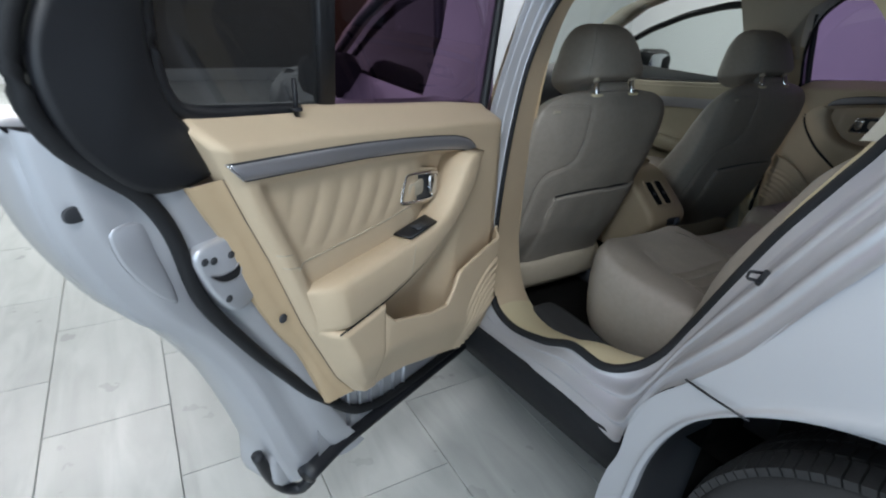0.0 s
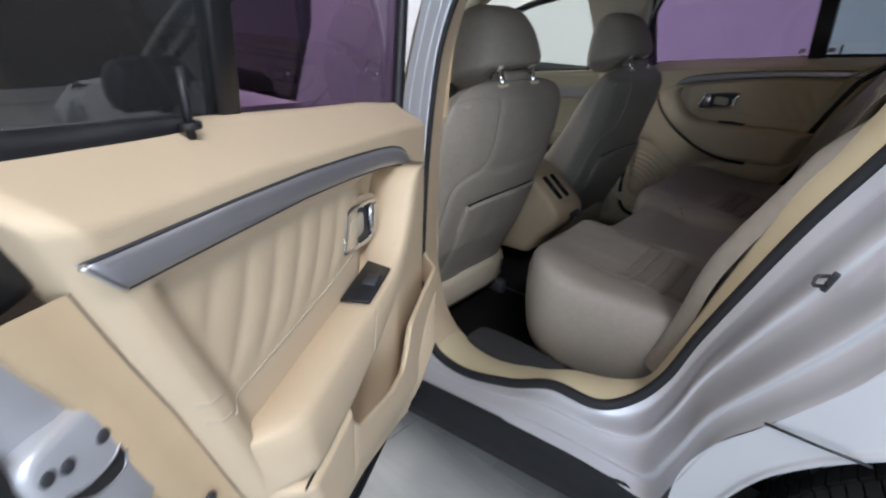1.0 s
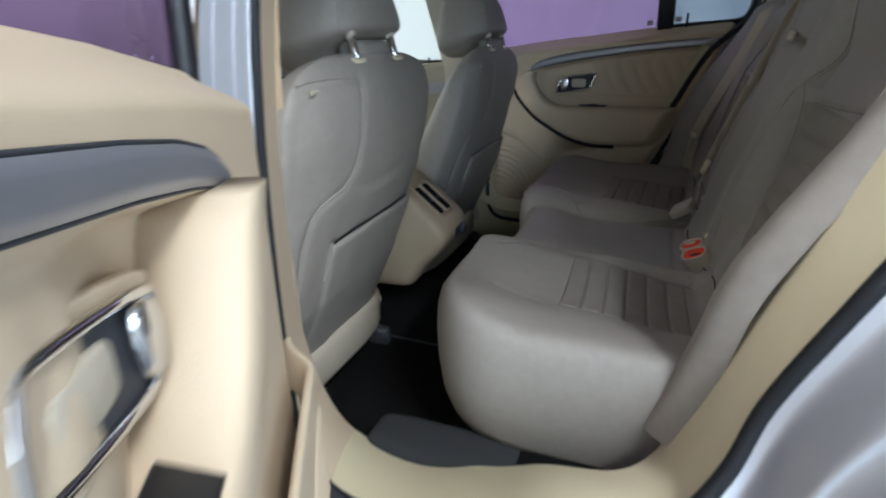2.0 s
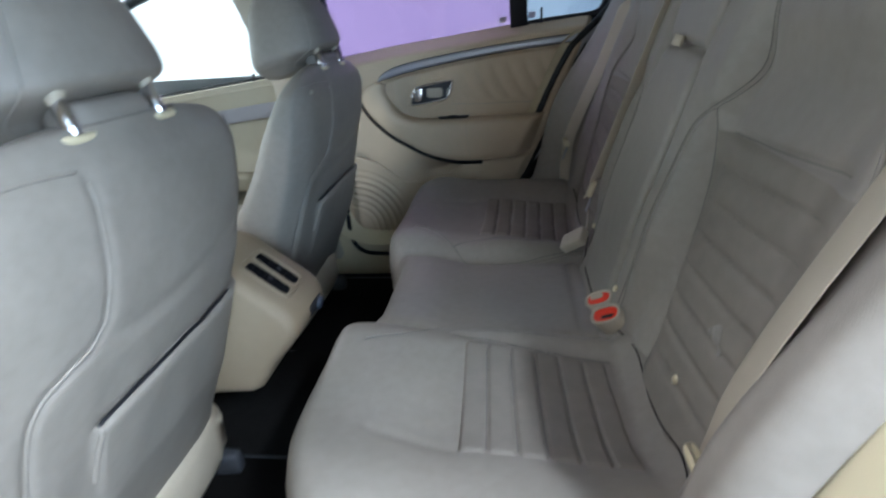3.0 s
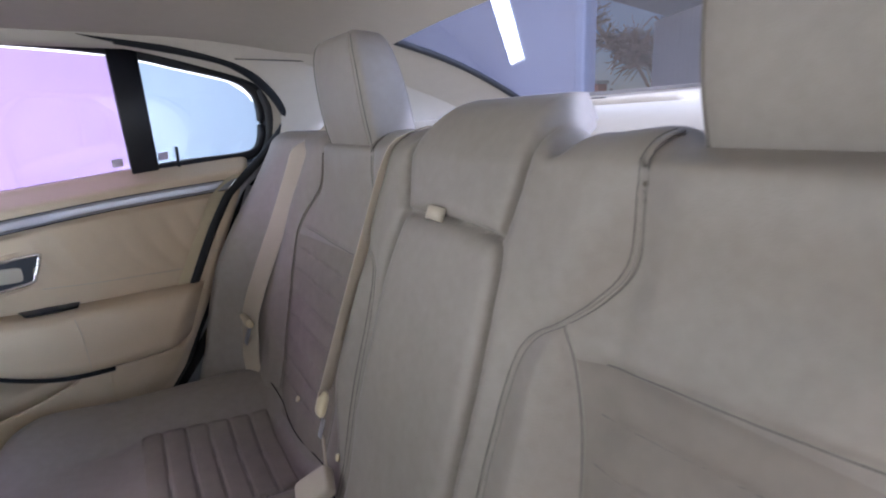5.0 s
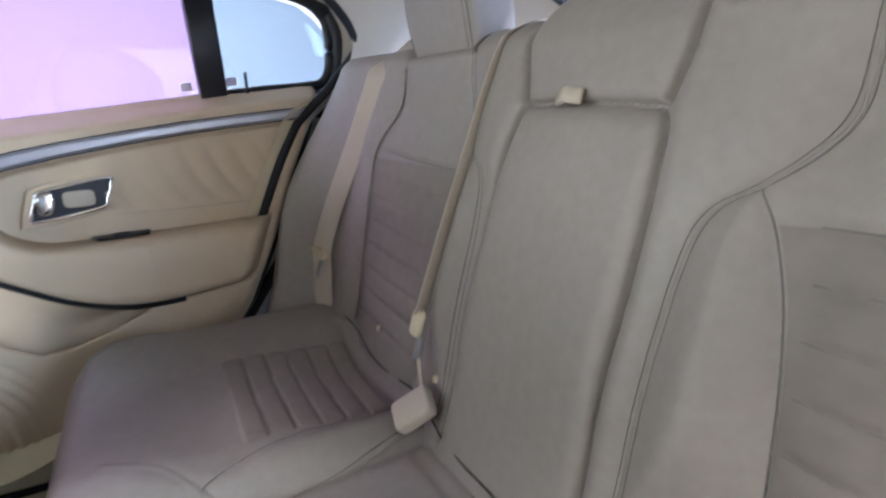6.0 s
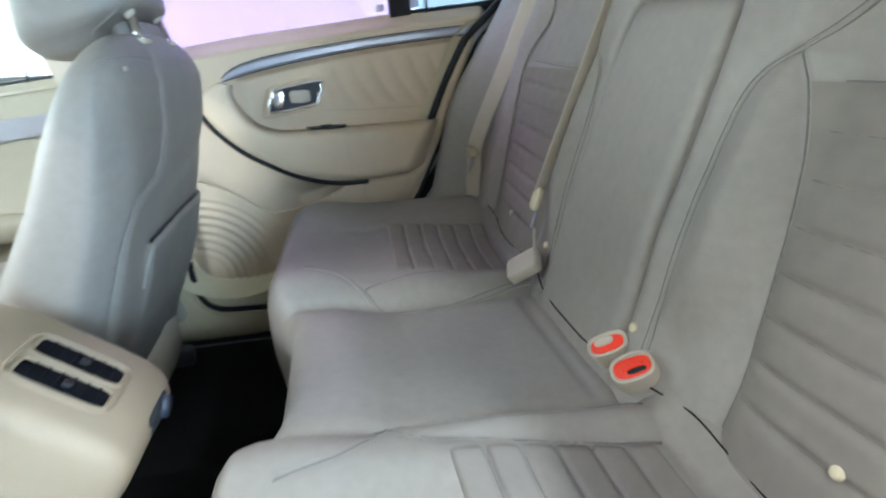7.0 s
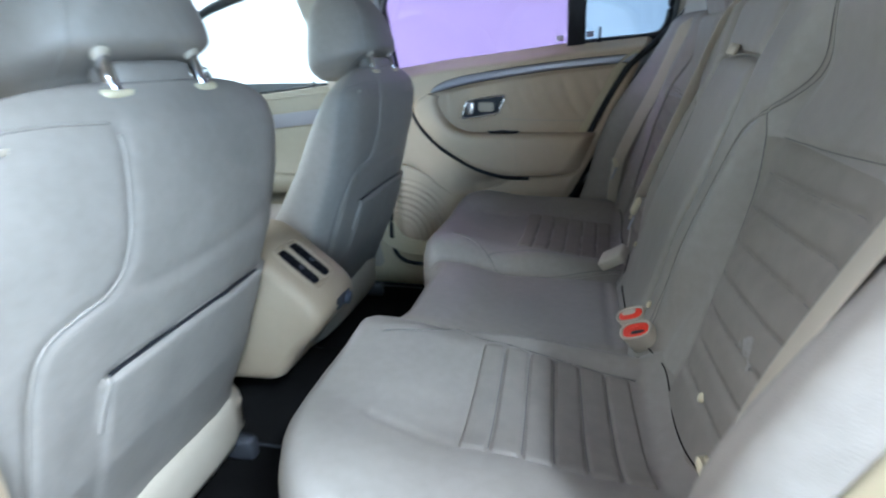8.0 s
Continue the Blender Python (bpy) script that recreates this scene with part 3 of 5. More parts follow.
# inner sill of the passenger side
part("inner_sill", loft([[(x, y, z + .075 * x) for y, z in ((1.735, .50), (1.70, .48), (1.664, .395), (1.655, .340), (1.66, .28), (1.735, .28))] for x in np.linspace(-.25, .50, 12)]), CREAM, car, "cream inner sill trim")
# floor pan and tunnel
part("floor_pan", sheet([[(x, y, z) for y, z in ((.19, .47), (.22, .30), (.78, .29), (.82, .37), (1.07, .37), (1.11, .29), (1.67, .30), (1.70, .47))] for x in (-1.3, -.6, 0, .3, .45, .60)])[0], CARPET, car, "black carpeted floor with a raised tunnel")
part("heel_board", sheet([[(x, y, z) for y in np.linspace(.2, 1.69, 8)] for x, z in ((.44, .28), (.46, .42), (.60, .46), (1.1, .50))])[0], CARPET, car, "black carpet under the rear seat")

# roof, headliner, pillars, rear shelf
rows = []
for x in np.linspace(-0.55, 1.16, 24):
    crown = -0.05 * max(0, (x - 0.7) / 0.45) ** 2 - 0.03 * max(0, (-x - 0.3) / 0.6) ** 2
    rows.append([(x, y, 1.335 + crown + 0.055 * (1 - ((y - YC) / 0.72) ** 2)) for y in np.linspace(.235, 1.655, 24)])
part("headliner", sheet(rows)[0], LINER, car, "beige cloth headliner")
rows = [[(x, y, z + 0.045) for x, y, z in r] for r in rows]
rows = [[(r[0][0], .12, 1.33), *r, (r[0][0], 2 * YC - .12, 1.33)] for r in rows]
part("roof", sheet(rows)[0], PAINT, car, "silver painted roof")

# grab handle and seam in the headliner over the passenger side
part("headliner_seam", tube([(x, 1.60, 1.332) for x in np.linspace(-.5, .1, 8)], .002, 6), CHARCOAL, car)
# rear shelf, glass and rear closure
part("rear_shelf", sheet([[(x, y, z + .012 * (1 - ((y - YC) / .7) ** 2)) for y in np.linspace(.27, 1.62, 20)] for x, z in ((1.06, 1.125), (1.10, 1.145), (1.3, 1.16), (1.62, 1.185), (1.66, 1.20))])[0], LINER, car, "beige cloth rear shelf")
part("shelf_cover", rbox((.06, .22, .020), pose(1.42, 1.05, 1.180), .006), LINER, car, "pale belt guide on the rear shelf")
part("shelf_slot", rbox((.012, .035, .004), pose(1.41, 1.12, 1.1910), .001), BLACK, car)
g_ = part("rear_window", sheet([[(1.14 + .50 * k, YC + (.50 + .10 * k) * a, 1.350 - .145 * k - .02 * a * a + .02 * math.sin(math.pi * k)) for a in np.linspace(-1, 1, 12)] for k in np.linspace(0, 1, 10)])[0], REARG, car, "blue tinted sloping rear window")
for s_ in (-1, 1):
    edge = [(1.14 + .50 * k, YC + (.50 + .10 * k) * s_, 1.350 - .145 * k - .02 + .02 * math.sin(math.pi * k)) for k in np.linspace(0, 1, 20)]
    part("rear_window_rim", tube(edge, .008, 8), BLACK, car, "black rim of the rear window")
    fw = .06 if s_ > 0 else 0
    hinge = spline([(.99 - fw, YC + .735 * s_, 1.285), (1.04 - fw, YC + .75 * s_, 1.215), (1.04 - fw, YC + .755 * s_, 1.15), (1.02 - fw, YC + .75 * s_, 1.10)], 20)
    topc = spline([(1.10, YC + .62 * s_, 1.325), (1.22, YC + .66 * s_, 1.27), (1.4, YC + .67 * s_, 1.21), (1.55, YC + .67 * s_, 1.15)], 20)
    ed2 = np.array(edge)
    part("c_pillar_trim", sheet([hinge * (1 - k) + topc * k + np.array([0, 0, .01 * math.sin(math.pi * k)]) for k in np.linspace(0, 1, 8)])[0], LINER, car, "beige rear pillar trim")
    part("c_pillar_trim", sheet([topc * (1 - k) + ed2 * k for k in np.linspace(0, 1, 6)])[0], LINER, car, "beige rear pillar trim")
    part("c_pillar_skin", sheet([[(x, YC + y * s_, z) for x, y, z in r] for r in (((1.0, .80, 1.36), (1.2, .80, 1.30), (1.7, .78, 1.12)), ((1.1, .86, 1.30), (1.25, .88, 1.16), (1.75, .86, 1.05)), ((1.2, .93, 1.15), (1.4, .94, 1.06), (1.8, .93, 1.0)))])[0], PAINT, car)
    part("trunk_side", sheet([[(x, YC + .74 * s_, z) for x in (1.06, 1.3, 1.7)] for z in (.28, .7, 1.12)])[0], CARPET, car)
part("trunk_wall", sheet([[(x, y, z) for y in np.linspace(.2, 1.69, 6)] for x, z in ((1.68, 1.20), (1.70, .9), (1.68, .28), (1.1, .28))])[0], CARPET, car)
part("seat_back_panel", sheet([[(x, y, z) for y in np.linspace(.2, 1.69, 6)] for x, z in ((1.085, 1.13), (1.03, .9), (.96, .6), (.95, .30))])[0], CARPET, car)
part("boot_lid", sheet([[(x, y, z) for y in np.linspace(.06, 1.83, 8)] for x, z in ((1.64, 1.215), (1.75, 1.17), (2.3, 1.15), (2.4, 1.05), (2.42, .5))])[0], PAINT, car, "silver boot lid")

# B pillars
for s_ in (-1, 1):
    Yb = lambda d_: YC + d_ * s_
    rows = []
    for x0, x1, d_, z in ((-.10, .30, .68, .36), (-.06, .262, .68, .55), (-.045, .252, .678, .80), (-.05, .256, .675, .955), (-.055, .256, .672, .970), (-.058, .268, .675, .975), (-.075, .268, .67, 1.04), (-.11, .275, .66, 1.17), (-.15, .33, .655, 1.28), (-.17, .43, .65, 1.345)):
        if s_ > 0:
            x1, d_ = x1 - .20, d_ + .035
        rows.append([(x0 + (x1 - x0) * k, Yb(d_ - .012 * math.sin(math.pi * k)), z) for k in np.linspace(0, 1, 8)])
    part("b_pillar_trim", sheet(rows)[0], TRIM if s_ < 0 else LINER, car, "tan trim of the middle pillar")
    rows = [[(x0 + (x1 - x0) * k, Yb(d_), z) for k in np.linspace(0, 1, 4)] for x0, x1, d_, z in ((-.02, .34 - (.2 if s_ > 0 else 0), .905, .47), (.05, .335 - (.2 if s_ > 0 else 0), .905, .80), (.0, .31 - (.2 if s_ > 0 else 0), .87, 1.0), (.0, .305 - (.2 if s_ > 0 else 0), .82, 1.15), (-.03, .325 - (.2 if s_ > 0 else 0), .785, 1.29), (-.05, .40 - (.2 if s_ > 0 else 0), .76, 1.39))]
    part("b_pillar_skin", sheet(rows)[0], PAINT, car, "silver middle pillar")
    # A pillar
    part("a_pillar", loft([[(x + a, Yb(y + b), z) for a, b in ((-.05, -.035), (.05, -.035), (.06, .03), (-.05, .04))] for x, y, z in ((-1.18, .72, .93), (-.95, .695, 1.10), (-.70, .665, 1.25), (-.42, .645, 1.345))]), LINER, car, "beige front pillar")
    part("cant_rail", tube([(x, Yb(.70 + .02 * math.sin(x)), 1.345) for x in np.linspace(-.45, 1.0, 16)], .028, 8), LINER, car)
g_ = part("windscreen", sheet([[(-1.28 + .80 * k, YC + (.70 - .06 * k) * a, .93 + .43 * k - .03 * a * a) for a in np.linspace(-1, 1, 12)] for k in np.linspace(0, 1, 8)])[0], CLEAR, car, "clear windscreen")
g_.visible_shadow = False
part("dashboard", loft([[(x, y, z) for x, z in ((-1.35, .5), (-1.35, .92), (-1.05, .945), (-.92, .92), (-.85, .85), (-.86, .70), (-.95, .5))] for y in np.linspace(.23, 1.66, 8)]), CHARCOAL, car, "black dashboard")
part("bonnet", sheet([[(x + .22 * a ** 4 * smooth(-1.7, -2.4, x), YC + h * a, z - .06 * a * a) for a in np.linspace(-1, 1, 18)] for x, z, h in ((-1.25, .95, .84), (-1.7, .92, .82), (-2.1, .85, .78), (-2.35, .76, .74), (-2.45, .66, .72), (-2.5, .4, .72))])[0], PAINT, car, "silver bonnet")
for s_ in (-1, 1):
    part("front_wing", sheet([[(x, YC + s_ * y, z) for y, z in ((.82 - tp, z1 - .05), (.90 - tp, z1 - .14), (.925 - tp, .6), (.91 - tp, zb))] for x, z1, tp, zb in ((-1.12, .97, 0, .35), (-1.2, .96, 0, .40), (-1.26, .95, .0, .74), (-1.45, .94, .0, .83), (-1.64, .91, .02, .74), (-1.72, .90, .03, .40), (-2.0, .87, .06, .35), (-2.25, .80, .14, .36), (-2.36, .76, .24, .38))])[0], PAINT, car)
part("grey_carpet_edge", rbox((.30, .10, .12), pose(.50, .30, .40), .02), mat("dark_grey_carpet", (.024, .025, .027), .95, bump=.6), car, "dark grey carpet beside the seat")

# striker on the jamb
st = thing("door_striker", "black door striker loop on the silver jamb", "door striker", (1.0, .085, .90))
part("loop", tube([(1.008, .091, .917), (.998, .082, .9165), (.996, .080, .915), (.9955, .0795, .907), (.997, .080, .905), (1.008, .089, .904)], .0025, 8), BLACK, st)
part("base_plate", rbox((.008, .006, .028), pose(1.010, .091, .910, 0, 18), .002), BLACK, st)

# ---------- front doors ----------
def front_door(s_, label):
    d = thing("front_door", label, "car door", (-.5, YC + .75 * s_, .5), "front doors")
    Y = lambda w: YC + w * s_
    belt = lambda x: np.interp(x, [-1.15, -.60, -.09, .1], [.875, .915, .972, .985])
    xs = np.linspace(-1.12, .04, 40)
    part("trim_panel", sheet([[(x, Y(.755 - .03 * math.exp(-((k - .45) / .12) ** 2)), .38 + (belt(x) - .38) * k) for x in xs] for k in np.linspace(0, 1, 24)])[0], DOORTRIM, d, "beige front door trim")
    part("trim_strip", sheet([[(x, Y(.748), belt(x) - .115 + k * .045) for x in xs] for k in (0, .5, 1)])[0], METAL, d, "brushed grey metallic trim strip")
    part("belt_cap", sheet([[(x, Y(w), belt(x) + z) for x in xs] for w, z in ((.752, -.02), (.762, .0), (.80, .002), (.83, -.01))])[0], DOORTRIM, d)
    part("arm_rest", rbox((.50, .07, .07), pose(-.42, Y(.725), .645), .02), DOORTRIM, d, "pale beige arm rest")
    part("door_shell", sheet([[(x, Y(w), z) for x in np.linspace(-1.13, .10, 10)] for w, z in ((.83, .98), (.885, .90), (.915, .80), (.925, .62), (.915, .45), (.87, .40))])[0], PAINT, d, "silver painted door skin")
    top_ = lambda x: np.interp(x, [-1.15, -.68, -.477, -.30, -.14, .02, .09], [.90, 1.155, 1.235, 1.278, 1.298, 1.305, 1.29])
    g = part("window_pane", sheet([[(x, Y(.80 - .05 * k), belt(x) - .01 + (top_(x) - belt(x) + .01) * k) for x in np.linspace(-1.08, -.07, 16)] for k in np.linspace(0, 1, 6)])[0], CLEAR if s_ > 0 else SMOKE, d, "clear door window" if s_ > 0 else "dark tinted door window")
    g.visible_shadow = False
    part("window_frame", tube([(x, Y(.79), top_(x)) for x in np.linspace(-1.1, -.10, 24)] + [(x, Y(.79), z) for x, z in ((-.085, 1.27), (-.07, 1.15), (-.06, 1.0), (-.055, .96))], .016, 8), BLACK, d, "black window surround")
    part("glass_run", tube([(x, Y(.815), belt(x) + .006) for x in np.linspace(-1.1, .05, 20)], .005, 8), BLACK, d)
    part("lock_pin", tube([(-.14, Y(.775), .965), (-.14, Y(.775), .99)], .004, 8), BLACK, d)
    m = thing("wing_mirror", "black wing mirror on the front door" if s_ < 0 else "wing mirror that reflects the bright showroom", "wing mirror", (-.80, Y(1.03), .90), "wing mirrors")
    mx, my, mz = (-.79, Y(1.03), .975) if s_ > 0 else (-.60, Y(.925), .968)
    part("housing", rbox((.11, .235, .15), pose(mx - .045, my, mz, 0, 0, -8 * s_), .05, n=3), BLACK, m, "black mirror housing")
    part("mirror_glass", prism([(.098 * math.cos(a) * k, .056 * math.sin(a) * k) for a, k in [(a, (abs(math.cos(a)) ** 3.5 + abs(math.sin(a)) ** 3.5) ** (-1 / 3.5)) for a in np.linspace(0, 2 * math.pi, 40, endpoint=False)]], lambda u, v, w: (mx + .012 + w + u * .14 * s_ * -1, my + u, mz + v), .003, .001), MIRROR if s_ > 0 else DARKMIRROR, m, "mirror glass")
    part("foot", rbox((.07, .12, .04), pose(mx - .04, Y(.93 if s_ > 0 else .86), .905), .015), BLACK, m)
    return d


front_door(1, "closed silver front door with pale beige trim")
front_door(-1, "closed silver front door with dark tinted window")

# ---------- wheel ----------
wh = thing("wheel", "black tyre on a grey alloy wheel under the arch", "wheel", (WX, .16, FZ))
prof_ = [(.245, .060), (.262, .050), (.30, .042), (.335, .046), (.352, .060), (.362, .078), (.366, .16), (.362, .242), (.352, .26), (.30, .275), (.245, .26)]
WS, WC = .89, .441
def ring_at(r, y, n=96, x=WX, z=WC):
    r *= WS
    return [(x + r * math.cos(a), y, z + r * math.sin(a)) for a in np.linspace(0, 2 * math.pi, n, endpoint=False)]
ty = part("tyre", sheet([ring_at(r, y) for r, y in prof_], close_v=True)[0], TYRE, wh, "black rubber tyre")
bm = bmesh.new()
for j, (y0, y1, off) in enumerate(((.050, .088, 0), (.096, .135, .5), (.142, .182, .2), (.190, .225, .7), (.232, .268, .4))):
    for i in range(104):
        a0 = (i + off) / 104 * 2 * math.pi; a1 = a0 + 2 * math.pi / 104 * .84
        v = []
        for r in (.358, .372):
            for a, y in ((a0, y0), (a1, y0), (a1 + .012, y1), (a0 + .012, y1)):
                rr = r - .010 * (1 if (j == 0 and y == y0) or (j == 4 and y == y1) else 0)
                v.append(bm.verts.new((WX + rr * WS * math.cos(a), y, WC + rr * WS * math.sin(a))))
        bm.faces.new(v[4:]); 
        for q in range(4):
            bm.faces.new((v[q], v[(q + 1) % 4], v[4 + (q + 1) % 4], v[4 + q]))
tagged(part("tread", bm, TYRE, ty, smooth=False), kind="stuff")
rm = part("rim", sheet([ring_at(r, y, 64) for r, y in ((.25, .075), (.246, .062), (.225, .070), (.20, .10), (.10, .095), (.05, .085), (.012, .085))], close_v=True)[0], RIM, wh, "grey alloy rim")
for k in range(10):
    a = k / 10 * 2 * math.pi
    part("spoke", tube([(WX + r * WS * math.cos(a), y, WC + r * WS * math.sin(a)) for r, y in ((.05, .082), (.14, .078), (.235, .070))], .016, 8, flat=.6), RIM, rm)
for dx_, turn in ((-2.80, 0), (0, 180), (-2.80, 180)):
    copy_thing(wh, Matrix.Translation((WX + dx_, 2 * YC - .16 if turn else .16, FZ)) @ Matrix.Rotation(radians(turn), 4, "Z"))
part("arch_liner", sheet([[(WX + r * math.cos(a), y, WZ + r * math.sin(a)) for a in np.linspace(-.3, 3.5, 40)] for r, y in ((.415, .05), (.43, .12), (.43, .33), (.2, .33))])[0], CHARCOAL, car, "black wheel arch liner")

# ---------- mats ----------
for y0, y1, lab in ((.30, .78, "dark rubber-edged floor mat in the footwell"), (1.11, 1.60, "dark floor mat in the far footwell")):
    t_ = thing("floor_mat", lab, "floor mat", (.27, (y0 + y1) / 2, .30), "floor mats")
    part("mat", rbox((.42, y1 - y0, .010), pose(.24, (y0 + y1) / 2, .306), .004, n=8), CARPET, t_)
    part("binding", tube([(.24 + .21 * c * k, (y0 + y1) / 2 + (y1 - y0) / 2 * s2 * k, .310) for c, s2, k in [(math.cos(a), math.sin(a), (abs(math.cos(a)) ** 8 + abs(math.sin(a)) ** 8) ** (-1 / 8)) for a in np.linspace(0, 2 * math.pi, 60, endpoint=False)]], .004, 6, closed=True), CHARCOAL, t_)

# ---------- rear bench seat ----------
bench = thing("rear_bench_seat", "grey beige leather and cloth rear bench seat with pleated inserts", "car seat", (0.85, YC, .40))


def mir(L):
    L = np.array(L, float).copy()
    L[:, 0] = 2 * YC - L[:, 0]
    return L


def both(points, n=60):
    c = curve(points, n)
    return [c, mir(c)]


PIPE = both([(.70, 1.108), (.702, 1.075), (.709, 1.035), (.727, 1.005), (.75, .983), (.774, .967), (.788, .944), (.794, .906), (.796, .854), (.796, .75), (.796, .625)], 160)
INS_IN = both([(.75, .983), (.733, .947), (.716, .885), (.702, .80), (.692, .70), (.688, .625)], 110)
INS_OUT = both([(.486, 1.112), (.485, 1.085), (.478, 1.06), (.460, 1.03), (.440, 1.0), (.427, .96), (.432, .90), (.447, .80), (.452, .70), (.455, .625)], 140)
PLEATS = []
for zz in (.956, .915, .874, .833, .792, .751, .710, .669):
    PLEATS += both([(.722 - (.948 - zz) * .10, zz), (.58, zz + .004), (.44, zz + .013)], 80)
ARM = [curve([(.836, .615), (.838, .80), (.840, 1.0), (.850, 1.040)], 110), curve([(.850, 1.042), (.945, 1.048), (1.04, 1.047)], 60), curve([(1.075, .615), (1.078, .80), (1.072, .95), (1.055, 1.03), (1.042, 1.047)], 110)]
HEADGAP = [curve([(.846, 1.047), (.838, 1.09), (.832, 1.13), (.80, 1.17)], 40), curve([(1.045, 1.047), (1.06, 1.09), (1.072, 1.13), (1.09, 1.17)], 40)]


def near(lines, ys, z):
    """Distance from each (y, z) of a row to the lines."""
    q = np.concatenate(lines)
    return np.sqrt(((q[None, :, 0] - ys[:, None]) ** 2 + (q[None, :, 1] - z) ** 2).min(1))


def back_row(ys, z):
    ys = np.asarray(ys, float)
    d = np.abs(ys - YC)
    ramp = lambda a, b_, v: (lambda t: t * t * (3 - 2 * t))(np.clip((v - a) / (b_ - a), 0, 1))
    x = np.full(len(ys), 0.849 + 0.314 * (z - 0.645) + .011 * smooth(.82, .66, z))
    # side bolsters, flatter beside the driver's door
    right = ys > YC
    x -= np.where(right, (0.020 + 0.070 * smooth(1.16, .85, z)) * ramp(.565, .69, d), 0.050 * smooth(1.12, .75, z) * ramp(.556, .615, d))
    x += np.where(right, 0.03, .035) * np.maximum(0, (d - np.where(right, .70, .632)) / np.where(right, .06, .040)) ** 2
    x += np.where(right, .020, .032) * ramp(.185 - .045 * smooth(.80, .66, z), .25 - .045 * smooth(.80, .66, z), d) * ramp(.54, .46, d) * smooth(1.12, 1.02, z)
    # channel in which the belt lies
    x += np.where(right, 0, np.interp(z, [.80, .9, 1.0, 1.05, 1.118], [0, .007, .019, .024, .030])) * np.maximum(np.exp(-((ys - .385) / .046) ** 4), (ys < .385) * smooth(1.0, 1.08, z))
    dp, da, dl = near(PIPE, ys, z), near(ARM + HEADGAP, ys, z), near(PLEATS, ys, z)
    di = near(INS_IN + INS_OUT, ys, z)
    dm = np.minimum(dp, di)
    x -= 0.010 * (1 - np.exp(-(dm / 0.024) ** 2))
    x -= 0.008 * (1 - np.exp(-(da / 0.012) ** 2))
    x += 0.003 * np.exp(-(dp / 0.0035) ** 2) + 0.004 * np.exp(-(di / 0.004) ** 2) + 0.014 * np.exp(-(da / 0.0034) ** 2)
    x += 0.0048 * np.exp(-(dl / 0.0055) ** 2) * (1 - np.exp(-(di / 0.022) ** 2))
    x += [0.0015 * noise.noise((y * 9, z * 9, 3.1)) + 0.0009 * noise.noise((y * 31, z * 31, 1.7)) for y in ys]
    return x


def back_x(y, z):
    return float(back_row([y], z)[0])


def crest(y):
    """The rounded top line: a low hump in the middle between two notches."""
    dip = smooth(.13, .085, abs(y - .588)) + smooth(.13, .085, abs(y - 1.302))
    return -.016 * dip + .011 * smooth(.13, .08, abs(y - .94)) + .006 * smooth(.17, .24, abs(y - .94)) - .016 * math.exp(-((y - .80) / .011) ** 2) - .012 * math.exp(-((y - 1.082) / .011) ** 2)


def hump(y):
    """The middle head pad stands higher than the shoulders beside it."""
    return smooth(.826, .858, y) * smooth(1.135, 1.03, y)


def back_sheet(y0, y1, ny, z1, extra=0.0):
    rows = []
    ys = np.linspace(y0, y1, ny)
    for z in np.linspace(0.57, z1, 215):
        rows.append([(x, y, z) for x, y in zip(back_row(ys, z), ys)])
    top = rows[-1]
    for a in np.linspace(0.10, 1, 14):
        w = a * math.pi * 0.6
        rows.append([(x + 0.05 * (1 - math.cos(w)) + 0.01 * a + .040 * a * hump(y), y, z + 0.028 * math.sin(w) + crest(y) * smooth(0, .6, a) + .031 * hump(y) * math.sin(a * 1.6)) for x, y, z in top])
    rows.append([(x + 0.05, y, z - 0.08) for x, y, z in rows[-1]])
    return rows


part("backrest", sheet(back_sheet(YC - .672, YC + .762, 600, 1.118))[0], LEATHER, bench, "grey leather backrest with seams and pleated cloth panels")
def over_top(y):
    """Points of a seam that runs on over the rolled top edge."""
    x0 = back_x(y, 1.118)
    return [(x0 + .05 * (1 - math.cos(a * math.pi * .6)) + .01 * a - .003, y, 1.118 + .028 * math.sin(a * math.pi * .6) + crest(y) * smooth(0, .6, a) + .001) for a in (.75, .6, .45, .3, .15)]


on_back = lambda L, o=0.0, out=.0004: [(back_x(y + o, z) - out, y + o, z) for y, z in L]
for L in PIPE:
    y_ = L[0, 0]
    s_ = .0042 if y_ < YC else -.0042
    part("piping", tube(over_top(y_) + on_back(L[::2], 0, -.0008), 0.0034, 8, flat=.6), LEATHER, bench)
    for o in (s_, -s_):
        part("stitching", tube(over_top(y_ + o) + on_back(L[::2], o, .0002), 0.0006, 5), SEAMLINE, bench, "thin dark stitched seam")
for L in INS_IN + INS_OUT:
    part("seam", tube(on_back(L[::2], 0, .0), .0011, 6), SEAMLINE, bench, "dark seam round the pleated panel")
for L in INS_OUT:
    part("welt", tube(on_back(L[::2], .004 if L[0, 0] > YC else -.004, .0012), .0022, 6), LEATHER, bench)
for L in PLEATS:
    part("pleat_seam", tube(on_back(L[4:-4:3], 0, .0004), .0008, 5), SEAMLINE, bench)
for L in ARM:
    part("seam", tube([(back_x(y, z) - .0008, y, z) for y, z in L[::2]], .0016, 5), SEAMLINE, bench)


